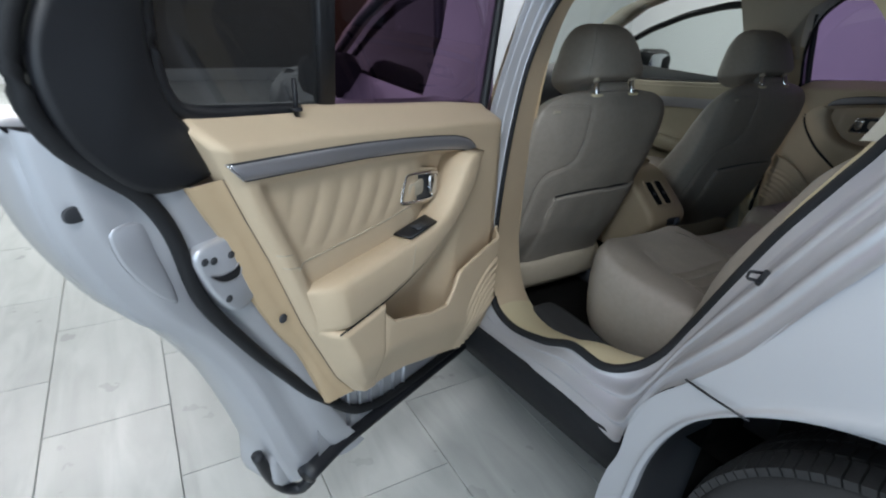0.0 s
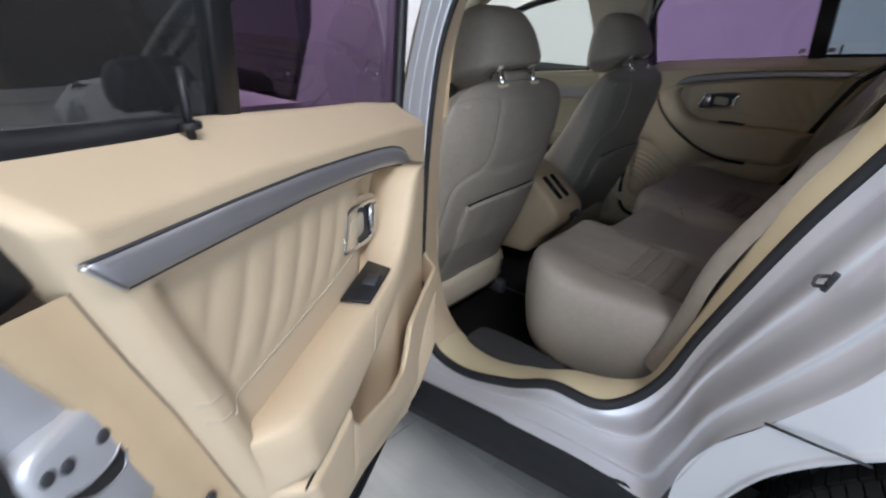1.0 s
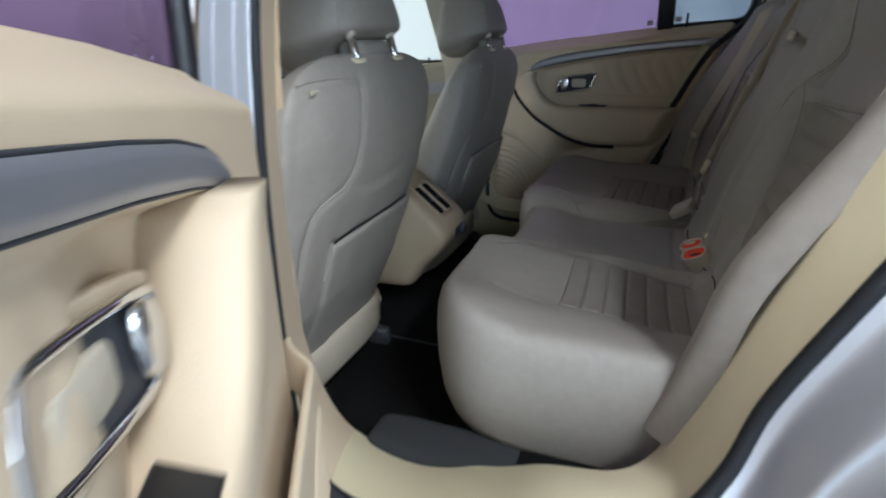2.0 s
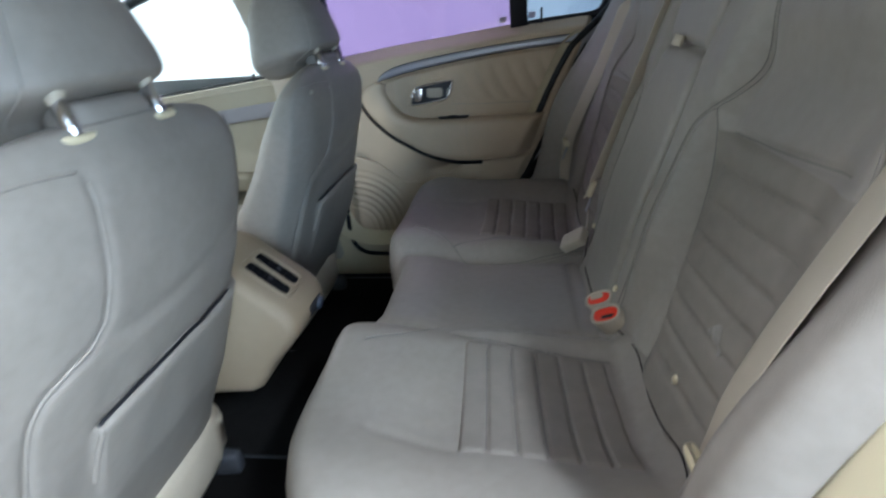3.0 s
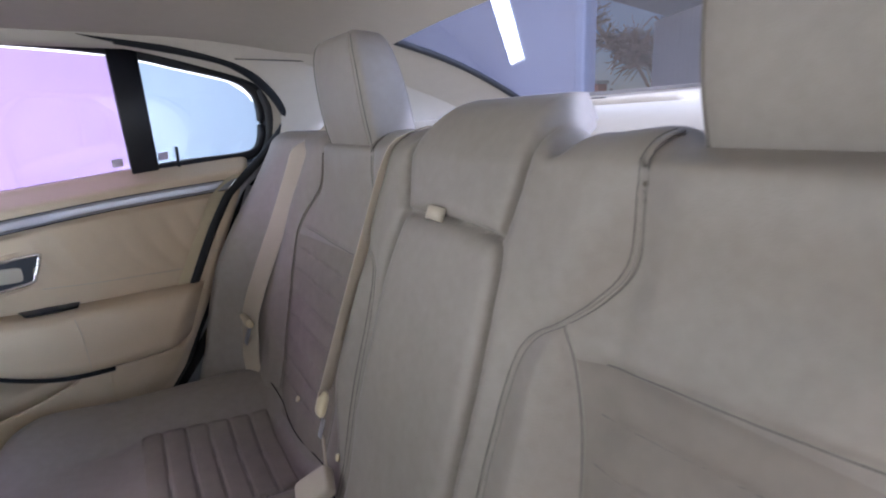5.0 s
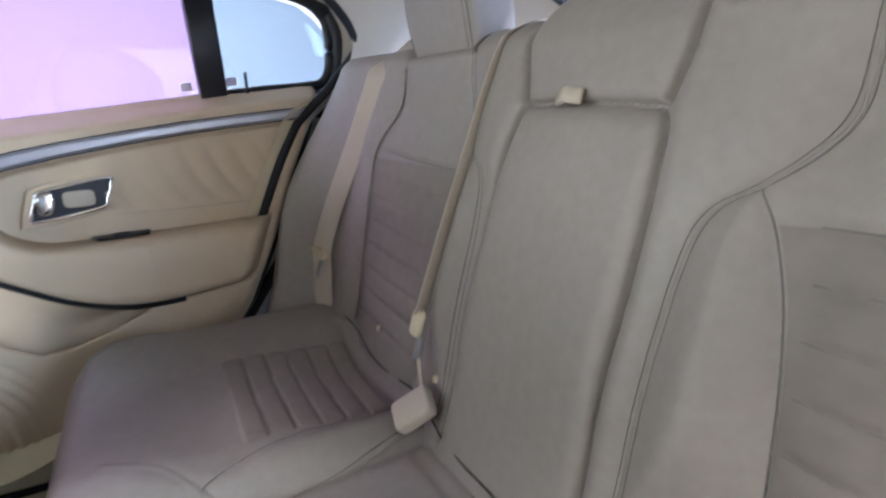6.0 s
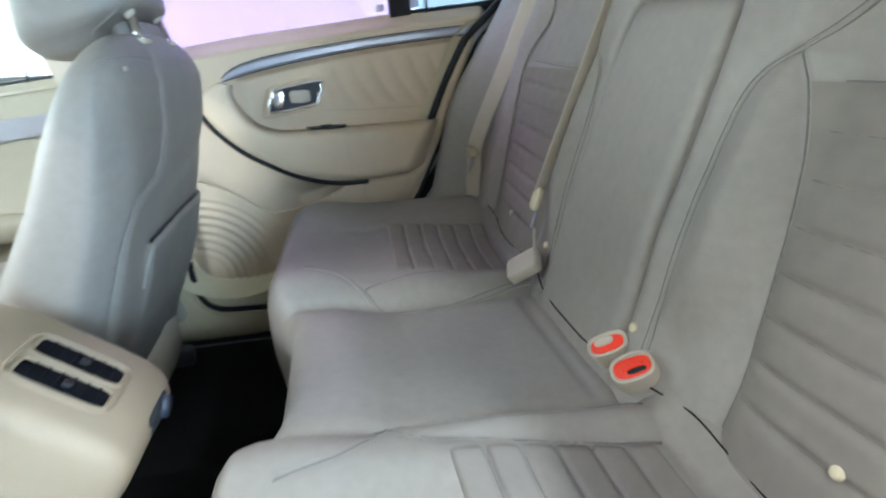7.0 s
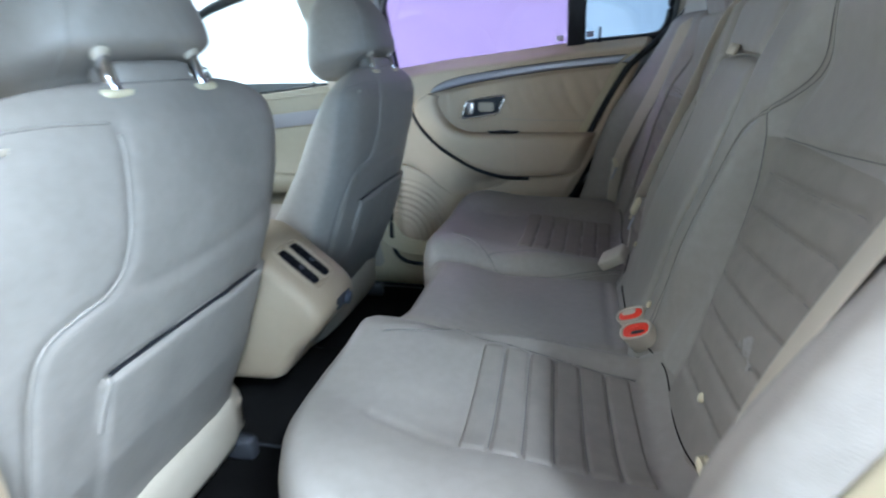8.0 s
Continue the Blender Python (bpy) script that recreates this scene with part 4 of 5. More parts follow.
# pleated cloth inserts of the backrest lie in the leather
def insert_back(m):
    rows = []
    for z in np.linspace(.622, .956, 120):
        a = np.interp(z, INS_IN[0][::-1, 1], INS_IN[0][::-1, 0]) - .004
        b = np.interp(z, INS_OUT[0][::-1, 1], INS_OUT[0][::-1, 0]) + .004
        r = []
        for k in np.linspace(0, 1, 60):
            y = a + (b - a) * k
            r.append(y if not m else 2 * YC - y)
        rows.append([(x - 0.0008, y, z) for x, y in zip(back_row(r, z), r)])
    return sheet(rows)[0]


for m_ in (False, True):
    part("backrest_insert", insert_back(m_), FABRIC, bench, "pleated grey beige cloth insert")

# cushion
CX, CYH = 0.665, 0.64


WELT = both([(.698, .45), (.711, .48), (.724, .506), (.748, .530), (.780, .555), (.800, .582), (.806, .61), (.799, .66), (.790, .72), (.775, .80), (.768, .845)], 120)
ROLL = both([(.772, .556), (.768, .60), (.757, .66), (.750, .72), (.742, .78), (.736, .84)], 80)
EDGE = both([(.768, .548), (.752, .575), (.738, .605), (.726, .65), (.718, .70), (.712, .77), (.708, .835)], 90)
FRONT = both([(.500, .50), (.490, .56), (.474, .610)], 30)


def cush_z(x, y):
    d = abs(y - YC)
    rise = .028 * smooth(.84, .62, x)
    z = 0.600 + rise * smooth(.15, .24, d) + (0.055 - rise) * smooth(.38, .60, d) + 0.022 * smooth(.60, .44, x)
    z -= 0.010 * math.exp(-((d - .155) / .012) ** 2)          # seams beside the middle place
    z += 0.010 * math.exp(-((d - .19) / .03) ** 2) - 0.006 * smooth(.2, .3, d) * smooth(.52, .42, d)
    z += 0.008 * smooth(.15, .24, d) + 0.026 * smooth(.838, .886, x) * smooth(.58, .50, d) - 0.004 * math.exp(-((x - .838) / .005) ** 2) * smooth(.50, .44, d)   # the strip behind the inserts rises
    dw = dist_to(WELT, y, x)
    z += 0.0115 * math.exp(-(dist_to(ROLL, y, x) / .020) ** 2) - 0.0030 * math.exp(-(dw / .005) ** 2) - 0.0035 * math.exp(-(dist_to(EDGE, y, x) / .005) ** 2) - 0.0035 * math.exp(-(dist_to(FRONT, y, x) / .006) ** 2)
    if d < .14:
        z -= 0.004 * math.exp(-((x - .805) / .005) ** 2)
    z += 0.002 * noise.noise((x * 8, y * 8, 5)) + 0.001 * noise.noise((x * 27, y * 27, 8))
    return z


def cush_place(u, v, w):
    # u forwards of the middle is negative x
    y = YC + v
    d = abs(v)
    fx = 0.045 * smooth(.22, .10, d) * smooth(-.02, -.24, u)   # the front edge steps back at the middle place
    fx += 0.030 * smooth(.40, .64, -v) * smooth(-.02, -.24, u)   # and is drawn in beside the open door
    x = CX + u + fx
    return (x, y, w)


rim = [(0.90, 0.0), (0.945, -0.004), (0.985, -0.020), (1.01, -0.048), (1.018, -0.09), (1.01, -0.14), (0.985, -0.19), (0.95, -0.215)]
part("seat_cushion", pillow(.275, CYH + .03, 6, rim, cush_place, lambda u, v: cush_z(CX + u, YC + v), (70, 180)), LEATHER, bench, "grey leather bench cushion with raised outer bolsters")


def insert_cushion(m):
    rows = []
    x0, x1, step = .606, .824, .0363
    y0, y1 = .472, .716
    for x in np.linspace(x0, x1, 130):
        r = []
        f = (x - x0) / (x1 - x0)
        for a in np.linspace(0, 1, 46):
            y = y0 + (y1 - .010 * f - y0) * a
            xs = x + (.715 - y) * (.035 + .01 * f)
            k = (x - x0) / step
            dpl = abs(k - round(k)) * step
            edge = min(y - y0, y1 - .010 * f - y)
            z = cush_z(xs, y) + 0.0034 + 0.0010 * math.sin(math.pi * (k % 1)) - 0.0036 * math.exp(-(dpl / .0030) ** 2) - 0.0034 * math.exp(-(edge / .004) ** 2) - 0.0030 * math.exp(-(min(x - x0, x1 - x) / .004) ** 2)
            r.append((xs, y if not m else 2 * YC - y, z))
        rows.append(r)
    return sheet(rows)[0], [[(x, y, z + .0002) for x, y, z in rows[i][2:-2]] for i in [min(129, round(step * k / (x1 - x0) * 129)) for k in range(0, 7)]]


for m_ in (False, True):
    pad, folds = insert_cushion(m_)
    for q in folds:
        part("pleat_seam", tube(q[::2], .0007, 5), SEAMLINE, bench)
    part("cushion_insert", pad, FABRIC, bench, "pleated grey beige cloth insert")
for L in WELT:
    part("welt", tube([(x, y, cush_z(x, y) + .0006) for y, x in L[::2]], .0020, 6), LEATHER, bench)
    o_ = .006 if L[0, 0] < YC else -.006
    part("stitching", tube([(x, y - o_, cush_z(x, y - o_) + .0004) for y, x in L[::2]], .0009, 5), SEAMLINE, bench)
for L in EDGE:
    part("seam", tube([(x, y, cush_z(x, y) + .0006) for y, x in L[::2]], .0012, 5), SEAMLINE, bench)
# dark joint where the cushion meets the backrest
jy = np.linspace(YC - .56, YC + .56, 140)
jz = np.array([cush_z(.872, y) for y in jy])
jx = np.array([back_x(y, z) for y, z in zip(jy, jz)])
ease = lambda a: np.convolve(np.pad(a, 7, mode="edge"), np.ones(15) / 15, mode="valid")
part("joint_gap", tube(list(zip(ease(jx) - .0018, jy, ease(jz) - .0008)), .0011, 6), CARPET, bench, "dark joint between cushion and backrest")
# head restraints
def block_rest(parent, cx, cy, rings, label, p=4.5, bow=0.0, lean=0.0):
    """A padded head restraint from level sections (z, front x, rear x, half width); p: how square they are."""
    sec = spline(rings, 44)
    ang = np.linspace(0, 2 * math.pi, 72, endpoint=False)
    rows = []
    for z, xf, xb, hw in sec:
        xm, hd = (xf + xb) / 2, abs(xb - xf) / 2
        row = []
        for a in ang:
            c, s_ = math.cos(a), math.sin(a)
            q = (abs(c) ** p + abs(s_) ** p) ** (-1 / p)
            y = s_ * q * hw
            row.append((cx + xm + c * q * hd - bow * (y / .11) ** 2 + .0016 * noise.noise((c * 2, s_ * 2, z * 16)), cy + y, z + lean * (c * q * hd - .08) * smooth(rings[0][0] + .11, rings[0][0], z)))
        rows.append(row)
    part("head_restraint", loft(rows), LEATHER, parent, label)
    for a in (44, 136, 224, 316):
        i = int(a / 360 * 72)
        part("welt", tube([np.array(r[i]) for r in rows[5:-4]], .0016, 6), LEATHER, parent)
    return rows


for cy, fx in ((.582, 1.026), (1.292, .996)):
    lean_ = lambda z: fx - .19 * (z - 1.11)
    rings = [(z, lean_(z) + f_, lean_(z) + r_, hw) for z, f_, r_, hw in ((1.092, .026, .062, .066), (1.097, .010, .078, .082), (1.110, .003, .084, .091), (1.145, .0, .086, .096), (1.19, .0, .085, .098), (1.24, .003, .082, .096), (1.275, .009, .077, .089), (1.295, .018, .068, .076), (1.303, .030, .056, .054))]
    rows = block_rest(bench, 0, cy, rings, "grey leather head restraint", 9.0)
    for i in (27, 45):
        for o in (-1, 1):
            part("stitching", tube([np.array(r[i]) + np.array((-.0012 if o < 0 else .005, .0, 0)) for r in rows[6:-6]], .0009, 5), SEAMLINE, bench)
# fixing buttons of the cover
for y, z in ((.818, .678), (.570, .680), (1.335, .672), (1.118, .676)):
    part("cover_button", rbox((.012, .012, .006), pose(back_x(y, z) - .002, y, z, 0, -72), .0025, n=2, sides=16), CREAM, bench, "white round fixing button")
# pull tag of the folding arm rest
part("pull_tag", ribbon([(back_x(.96, 1.06) - .004, .985, 1.054), (back_x(.96, 1.06) - .013, .966, 1.058), (back_x(.96, 1.06) - .008, .946, 1.055)], [(0.003, 0, .008)] * 3, .006), SKIRT, bench, "folded beige pull tag")

# pale stain on the pleated cloth
for k, (y, z, r) in enumerate(((.526, .776, .012), (.512, .761, .007), (.541, .768, .005))):
    rnd = random.Random(k)
    o = [(y + r * rnd.uniform(.5, 1.2) * math.cos(a), z + r * rnd.uniform(.5, 1.2) * math.sin(a)) for a in np.linspace(0, 2 * math.pi, 14, endpoint=False)]
    part("stain", prism(curve(o, 40, True), lambda u, v, w: (back_x(u, v) - .0010 - w, u, v), .0006, .0002), STAIN, bench, "small pale stain")

# ---------- seat belts ----------
def strap(points, half, parent, name="webbing", label=""):
    c = curve(points, 40)
    return part(name, ribbon(c, [half] * len(c), .0016), WEBBING, parent, label)


for m_, lab in ((1, "beige outer rear seat belt hanging on the backrest"), (-1, "beige outer rear seat belt beside the door")):
    yy = (lambda z: np.interp(z, [.64, .70, .775, .90, 1.05, 1.12], [.386, .392, .395, .394, .390, .382])) if m_ > 0 else (lambda z: np.interp(z, [.64, .77, .79, .958, 1.06, 1.12], [1.528, 1.546, 1.547, 1.528, 1.50, 1.482]))
    b = thing("seat_belt", lab, "seat belt", (.9, yy(.64), .60), "rear seat belts")
    lx = lambda z, o=.008: back_x(yy(z), z) - o
    line = [(lx(z), yy(z), z) for z in (1.085, 1.05, .98, .90, .83, .775, .73, .69)] + [(lx(.65) + .01, yy(.64), .645)]
    if m_ > 0:
        line = [(1.085, .240, 1.195), (1.055, .295, 1.182), (1.028, .343, 1.160), (1.008, .373, 1.126)] + line
    else:
        line = [(1.07, yy(1.2) + .02, 1.172), (1.02, yy(1.12) + .006, 1.140), (lx(1.11) + .004, yy(1.11), 1.116)] + line
    c_ = curve(line, 60)
    half = [(.010 + .002 * smooth(1.07, 1.15, q[2]), .0265 - .011 * smooth(1.07, 1.15, q[2]), .002 + .018 * smooth(1.07, 1.15, q[2])) if m_ > 0 else (-.012, .0195, .003) for q in c_]
    part("webbing", ribbon(c_, half, .0016), WEBBING, b)
    if m_ > 0:
        part("latch_plate", rbox((.014, .040, .020), pose(lx(.72) - .006, yy(.72) - .004, .722, 0, -20), .006), CREAM, b, "cream latch plate cover")
    else:
        part("latch_plate", rbox((.016, .058, .022), pose(lx(.765) - .006, yy(.765), .770, 0, -20), .006), CREAM, b, "cream latch plate cover")
        part("tongue", rbox((.004, .020, .036), pose(lx(.73) - .005, yy(.73), .738, 0, 20), .0015), METAL, b, "steel belt tongue")
mb = thing("seat_belt", "beige middle rear seat belt across the backrest", "seat belt", (.9, 1.14, .66), "rear seat belts")
strap([(1.115, 1.120, 1.172), (1.065, 1.112, 1.158), (1.02, 1.110, 1.150), (.982, 1.113, 1.125), (.944, 1.132, 1.01), (.903, 1.148, .882), (.866, 1.160, .765)], (.0125, .003, .003), mb)
part("latch_plate", rbox((.014, .026, .042), pose(.860, 1.160, .748, 0, 18), .008, n=2.5), CREAM, mb, "cream latch plate cover")
part("tongue", rbox((.003, .012, .03), pose(.853, 1.152, .712, 0, 18), .001), METAL, mb, "steel belt tongue")
strap([(.853, 1.150, .70), (.850, 1.140, .665), (.845, 1.125, .63)], (.0, .006, .003), mb)


def buckle(x, y, z, size, slot, label):
    """An oval housing with a raised rim round the red button."""
    b = thing("seat_belt_buckle", label, "seat belt buckle", (x, y, z - .03), "rear seat belt buckles")
    nz = Vector((-.58, -.33, .74)).normalized()
    lx_ = Vector((.70, -.41, .58)); lx_ = (lx_ - nz * lx_.dot(nz)).normalized()
    m = Matrix((lx_, nz.cross(lx_), nz)).transposed().to_4x4()
    m.translation = (x, y, z)
    ring = lambda k, h: [tuple(m @ Vector((size[0] * k * c * q, (size[1] - size[0] * (1 - 2 * k)) * .5 * s_ * q, h))) for c, s_, q in [(math.cos(a), math.sin(a), (abs(math.cos(a)) ** 2.8 + abs(math.sin(a)) ** 2.8) ** (-1 / 2.8)) for a in np.linspace(0, 2 * math.pi, 44, endpoint=False)]]
    part("housing", rbox((size[0], size[1], .07), m @ pose(0, 0, -.035), .003, n=2.8, sides=40), SKIRT, b)
    part("rim", tube(ring(.47, .0008), .0022, 8, closed=True), SKIRT, b)
    part("release_button", rbox((size[0] * .84, size[1] * .72, .004), m @ pose(0, 0, -.0008), .0014, n=2.8), RED, b, "red release button")
    if slot:
        part("slot", rbox((size[0] * .44, size[1] * .20, .003), m @ pose(.004, -size[1] * .16, .0006), .001, n=3), BLACK, b)
        part("button_ridge", tube([tuple(m @ Vector(q)) for q in ((-.012, -size[1] * .10, .0014), (-.008, size[1] * .07, .0020), (.006, size[1] * .09, .0020), (.014, size[1] * .04, .0014))], .0016, 6), RED, b)
    else:
        part("tongue_slot", rbox((size[0] * .50, size[1] * .40, .004), m @ pose(-.003, size[1] * .16, .0008), .0015, n=2.8), SKIRT, b)
    return b


buckle(.834, .779, .651, (.051, .034), True, "red-topped oval beige seat belt buckle between seat and backrest")
buckle(.831, .832, .651, (.049, .029), False, "red-topped beige seat belt buckle tucked in the seat")
flap = thing("seat_belt_buckle", "plain beige seat belt buckle back lying in the seat", "seat belt buckle", (.82, 1.108, .62), "rear seat belt buckles")
part("housing", rbox((.060, .046, .022), pose(.820, 1.106, .648, 25, -35, -32), .004, n=9), SKIRT, flap)

# ---------- front seats ----------
def front_seat(cy, dx, label):
    s = thing("front_seat", label, "car seat", (dx, cy, .35), "front seats")
    door = -1 if cy < YC else 1

    def rear(z):
        return np.interp(z, [.42, .5, .6, .7, .73, .8, .9, .97, 1.0, 1.03], [.122, .150, .196, .228, .238, .264, .288, .296, .292, .278]) + dx

    def fore(z):
        return np.interp(z, [.42, .5, .6, .68, .735, .825, .90, .98, 1.03], [-.02, -.005, .012, .035, .070, .126, .163, .210, .245]) + dx

    def wide(z):
        k = max(0, (z - .90) / .138)
        return .258 * (1 - .10 * smooth(.60, .42, z)) * (1 - min(k, .999) ** 3.4) ** (1 / 3.4)
    seam = curve([(-.080, .285), (-.084, .22), (-.094, .15), (-.112, .120), (-.150, .108), (-.185, .090), (-.200, .050), (-.211, -.05), (-.217, -.16), (-.219, -.27)], 120)
    shoulder = curve([(-.080, .286), (-.14, .290), (-.19, .289), (-.235, .284)], 40)
    fold = curve([(-.105, .118), (-.02, .105), (.10, .112), (.23, .130)], 60)
    seams = [seam, shoulder]
    mouth = curve([(-.118, .012), (-.05, .018), (.05, .020), (.19, .016)], 60)
    hem = curve([(-.118, .012), (-.123, -.03), (-.126, -.06)], 30)

    def top(u, v):
        d = dist_to(seams, u, v)
        g = -0.0045 * math.exp(-(d / .006) ** 2) - .0022 * math.exp(-(dist_to([fold], u, v) / .010) ** 2)
        dm = dist_to([mouth], u, v)
        inside = smooth(-.130, -.112, u)
        below = 1 if v < np.interp(u, mouth[:, 0], mouth[:, 1]) else 0
        g += inside * (-0.006 * math.exp(-(dm / .005) ** 2) + below * (0.004 + 0.006 * math.exp(-(dm / .10) ** 2)))
        return g + 0.004 * noise.noise((u * 7, v * 7, cy)) + 0.0016 * noise.noise((u * 22, v * 22, cy))

    def skin(u, z):
        """x of the rear face at the sideways place u."""
        h, xb, xf = wide(z), rear(z), fore(z)
        xm = xf + .55 * (xb - xf)
        k = min(abs(u) / h, 1.0)
        bulge = .020 * smooth(.82, .62, z) * smooth(.10, .26, u * door)
        return xm + (xb + bulge - .016 * k * k - xm) * (1 - k ** 6.5) ** (1 / 6.5) + top(u, z - .715) * smooth(1.0, .9, k) - (.010 * smooth(.19, .25, -u * door))
    rows = []
    for z in [.425] + list(np.linspace(.43, 1.0, 104)) + [1.008, 1.016, 1.023, 1.029, 1.034, 1.037]:
        h, xb, xf = wide(z), rear(z), fore(z)
        xm = xf + .55 * (xb - xf)
        row = [(skin(h * math.sin(w), z), cy + h * math.sin(w), z) for w in np.linspace(-math.pi / 2, math.pi / 2, 120)]
        row += [(xm - (xm - xf + .012 * math.cos(w) ** 2) * max(0, 1 - abs(math.sin(w)) ** 4.5) ** (1 / 4.5), cy + h * math.sin(w), z) for w in np.linspace(math.pi / 2, -math.pi / 2, 42)[1:-1]]
        rows.append(row)
    part("backrest", loft(rows), LEATHER, s, "grey leather seat back with seams")
    at = lambda u, v, w: (skin(u, .715 + v) + w, cy + u, .715 + v)
    for q in seams:
        part("welt", tube([at(u, v, .0018) for u, v in q[2:-2]], .0019, 6), LEATHER, s)
    part("pocket_hem", tube([at(u, v, .001) for u, v in hem], .0030, 6), LEATHER, s)
    part("pocket_mouth", tube([at(u, v + .003, .0065) for u, v in mouth], .0024, 6), BLACK, s, "dark opening of the map pocket")
    part("back_shell", prism(curve([(-.215, .36), (-.225, .41), (-.215, .45), (.215, .45), (.225, .41), (.215, .36)], 50, True), lambda u, v, w: (rear(v) - .062 + w + .02 * (1 - (u / .25) ** 2), cy + u, v), .06, .02), SKIRT, s, "beige plastic lower back shell")
    part("seat_cushion", rbox((.50, .52, .17), pose(-.11 + dx, cy, .53), .05), LEATHER, s)
    part("base_shield", rbox((.50, .55, .12), pose(-.10 + dx, cy, .42), .03), SKIRT, s, "beige plastic seat base shield")
    for o in (-.22, .22):
        part("seat_rail", rbox((.5, .04, .05), pose(-.10 + dx, cy + o, .335), .01), CHARCOAL, s)
    hy = cy + .016
    block_rest(s, dx + .028, hy, [(1.034, .125, .168, .060), (1.040, .108, .184, .080), (1.052, .096, .194, .098), (1.062, .090, .222, .112), (1.074, .086, .250, .121), (1.090, .085, .254, .121), (1.12, .086, .246, .110), (1.15, .090, .234, .098), (1.178, .100, .214, .083), (1.194, .115, .192, .066), (1.202, .132, .170, .044)], "grey leather head restraint", 4.2, .010, .30)
    for o in (-.056, .080):
        part("post", tube([(.272 + dx, cy + o, 1.0), (.270 + dx, cy + o, 1.03), (.256 + dx, cy + o, 1.08)], .0075, 14), CHROME, s, "chrome head restraint post")
        part("post_guide", rbox((.026, .046, .008), pose(.268 + dx, cy + o, 1.0285, 0, 12), .003, n=2.8), CREAM, s)
        part("post_sleeve", rbox((.012, .018, .020), pose(.262 + dx, cy + o, 1.066, 0, 25, 0), .006, n=2.4, sides=20), SKIRT, s, "worn cream post sleeve")
    part("neck_roll", rbox((.05, .118, .044), pose(.248 + dx, cy + .012, 1.036), .014), LEATHER, s)
    part("airbag_tag", rbox((.004, .040, .006), pose(skin(-.195, .990) + .001, cy - .195, .990, 0, 0, 14), .001), SKIRT, s, "pale sewn tag")
    return s


front_seat(.5215, 0.0, "grey beige leather front seat with a map pocket beside the door")
front_seat(1.30, -.012, "grey beige leather front seat beside the console")

# ---------- centre console ----------
con = thing("center_console", "tan plastic centre console with two rear air vents", "console", (.1, .89, .37))
cp = curve([(-.60, .40), (-.60, .68), (-.55, .71), (.0, .745), (.105, .742), (.150, .728), (.20, .690), (.258, .643), (.280, .615), (.282, .585), (.262, .553), (.225, .515), (.198, .475), (.175, .452), (.10, .445), (-.2, .42)], 150, True)
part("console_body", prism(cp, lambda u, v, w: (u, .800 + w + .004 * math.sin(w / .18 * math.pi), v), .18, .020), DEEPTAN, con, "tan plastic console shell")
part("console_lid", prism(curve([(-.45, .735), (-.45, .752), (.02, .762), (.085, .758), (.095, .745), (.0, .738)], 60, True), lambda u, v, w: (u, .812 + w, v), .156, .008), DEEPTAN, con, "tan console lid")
sl = Matrix.Translation((.218, .888, .676)) @ Matrix.Rotation(math.atan2(.047, .058), 4, "Y")
for o in (-.022, .022):
    v_ = part("air_vent", rbox((.092, .030, .010), sl @ pose(0, o, -.0034), .001, n=8), MATTE, con, "black air vent")
    for k in range(6):
        part("slat", rbox((.0022, .028, .006), sl @ pose(-.034 + .0135 * k, o, .0012, 0, 35), .0006, n=8, sides=12), MATTE, v_)
    part("vent_tab", rbox((.010, .010, .005), sl @ pose(.004, o, .004), .002), BLACK, v_)
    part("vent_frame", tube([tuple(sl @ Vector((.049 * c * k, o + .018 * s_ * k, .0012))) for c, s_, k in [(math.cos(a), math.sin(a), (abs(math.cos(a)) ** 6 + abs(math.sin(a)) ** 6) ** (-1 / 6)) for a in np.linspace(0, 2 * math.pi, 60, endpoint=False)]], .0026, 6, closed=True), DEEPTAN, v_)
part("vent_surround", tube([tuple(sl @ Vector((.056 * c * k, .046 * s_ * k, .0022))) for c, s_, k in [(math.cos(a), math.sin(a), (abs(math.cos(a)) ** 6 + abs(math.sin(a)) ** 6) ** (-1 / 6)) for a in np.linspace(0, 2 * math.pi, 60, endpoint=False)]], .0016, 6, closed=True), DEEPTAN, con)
part("socket_cup", rbox((.03, .085, .036), pose(.270, .915, .592, 0, 15), .010, n=3), CHARCOAL, con, "dark recess of the rear socket")
part("socket_cap", tube([(.279, .930, .590), (.290, .930, .588)], .014, 16), mat("blue_grey_plastic", (.06, .07, .10), .4), con, "blue grey socket cap")

# ---------- rear doors ----------
SHUT = dict(
    o=[(.272, .948), (.240, .930), (.222, .900), (.246, .85), (.30, .794), (.362, .755), (.427, .723), (.51, .702), (.596, .700), (.68, .706), (.75, .715)],
    i=[(.300, .940), (.297, .925), (.300, .905), (.318, .868), (.345, .842), (.39, .826), (.44, .825), (.541, .827), (.65, .829), (.74, .831), (.795, .833)],
    top=([.26, .296, .328, .39, .44, .541, .776, .9], [.935, .91, .852, .824, .825, .827, .832, .835]),
    lip=([.10, .16, .20, .25, .30, .345, .40, .46, .52, .57, .60], [.73, .725, .715, .695, .655, .628, .632, .648, .672, .712, .765]),
    depth=(.046, .030), pocket=.60, seam=.865, edge=.0065, handle=(.440, .905), lean=.010)
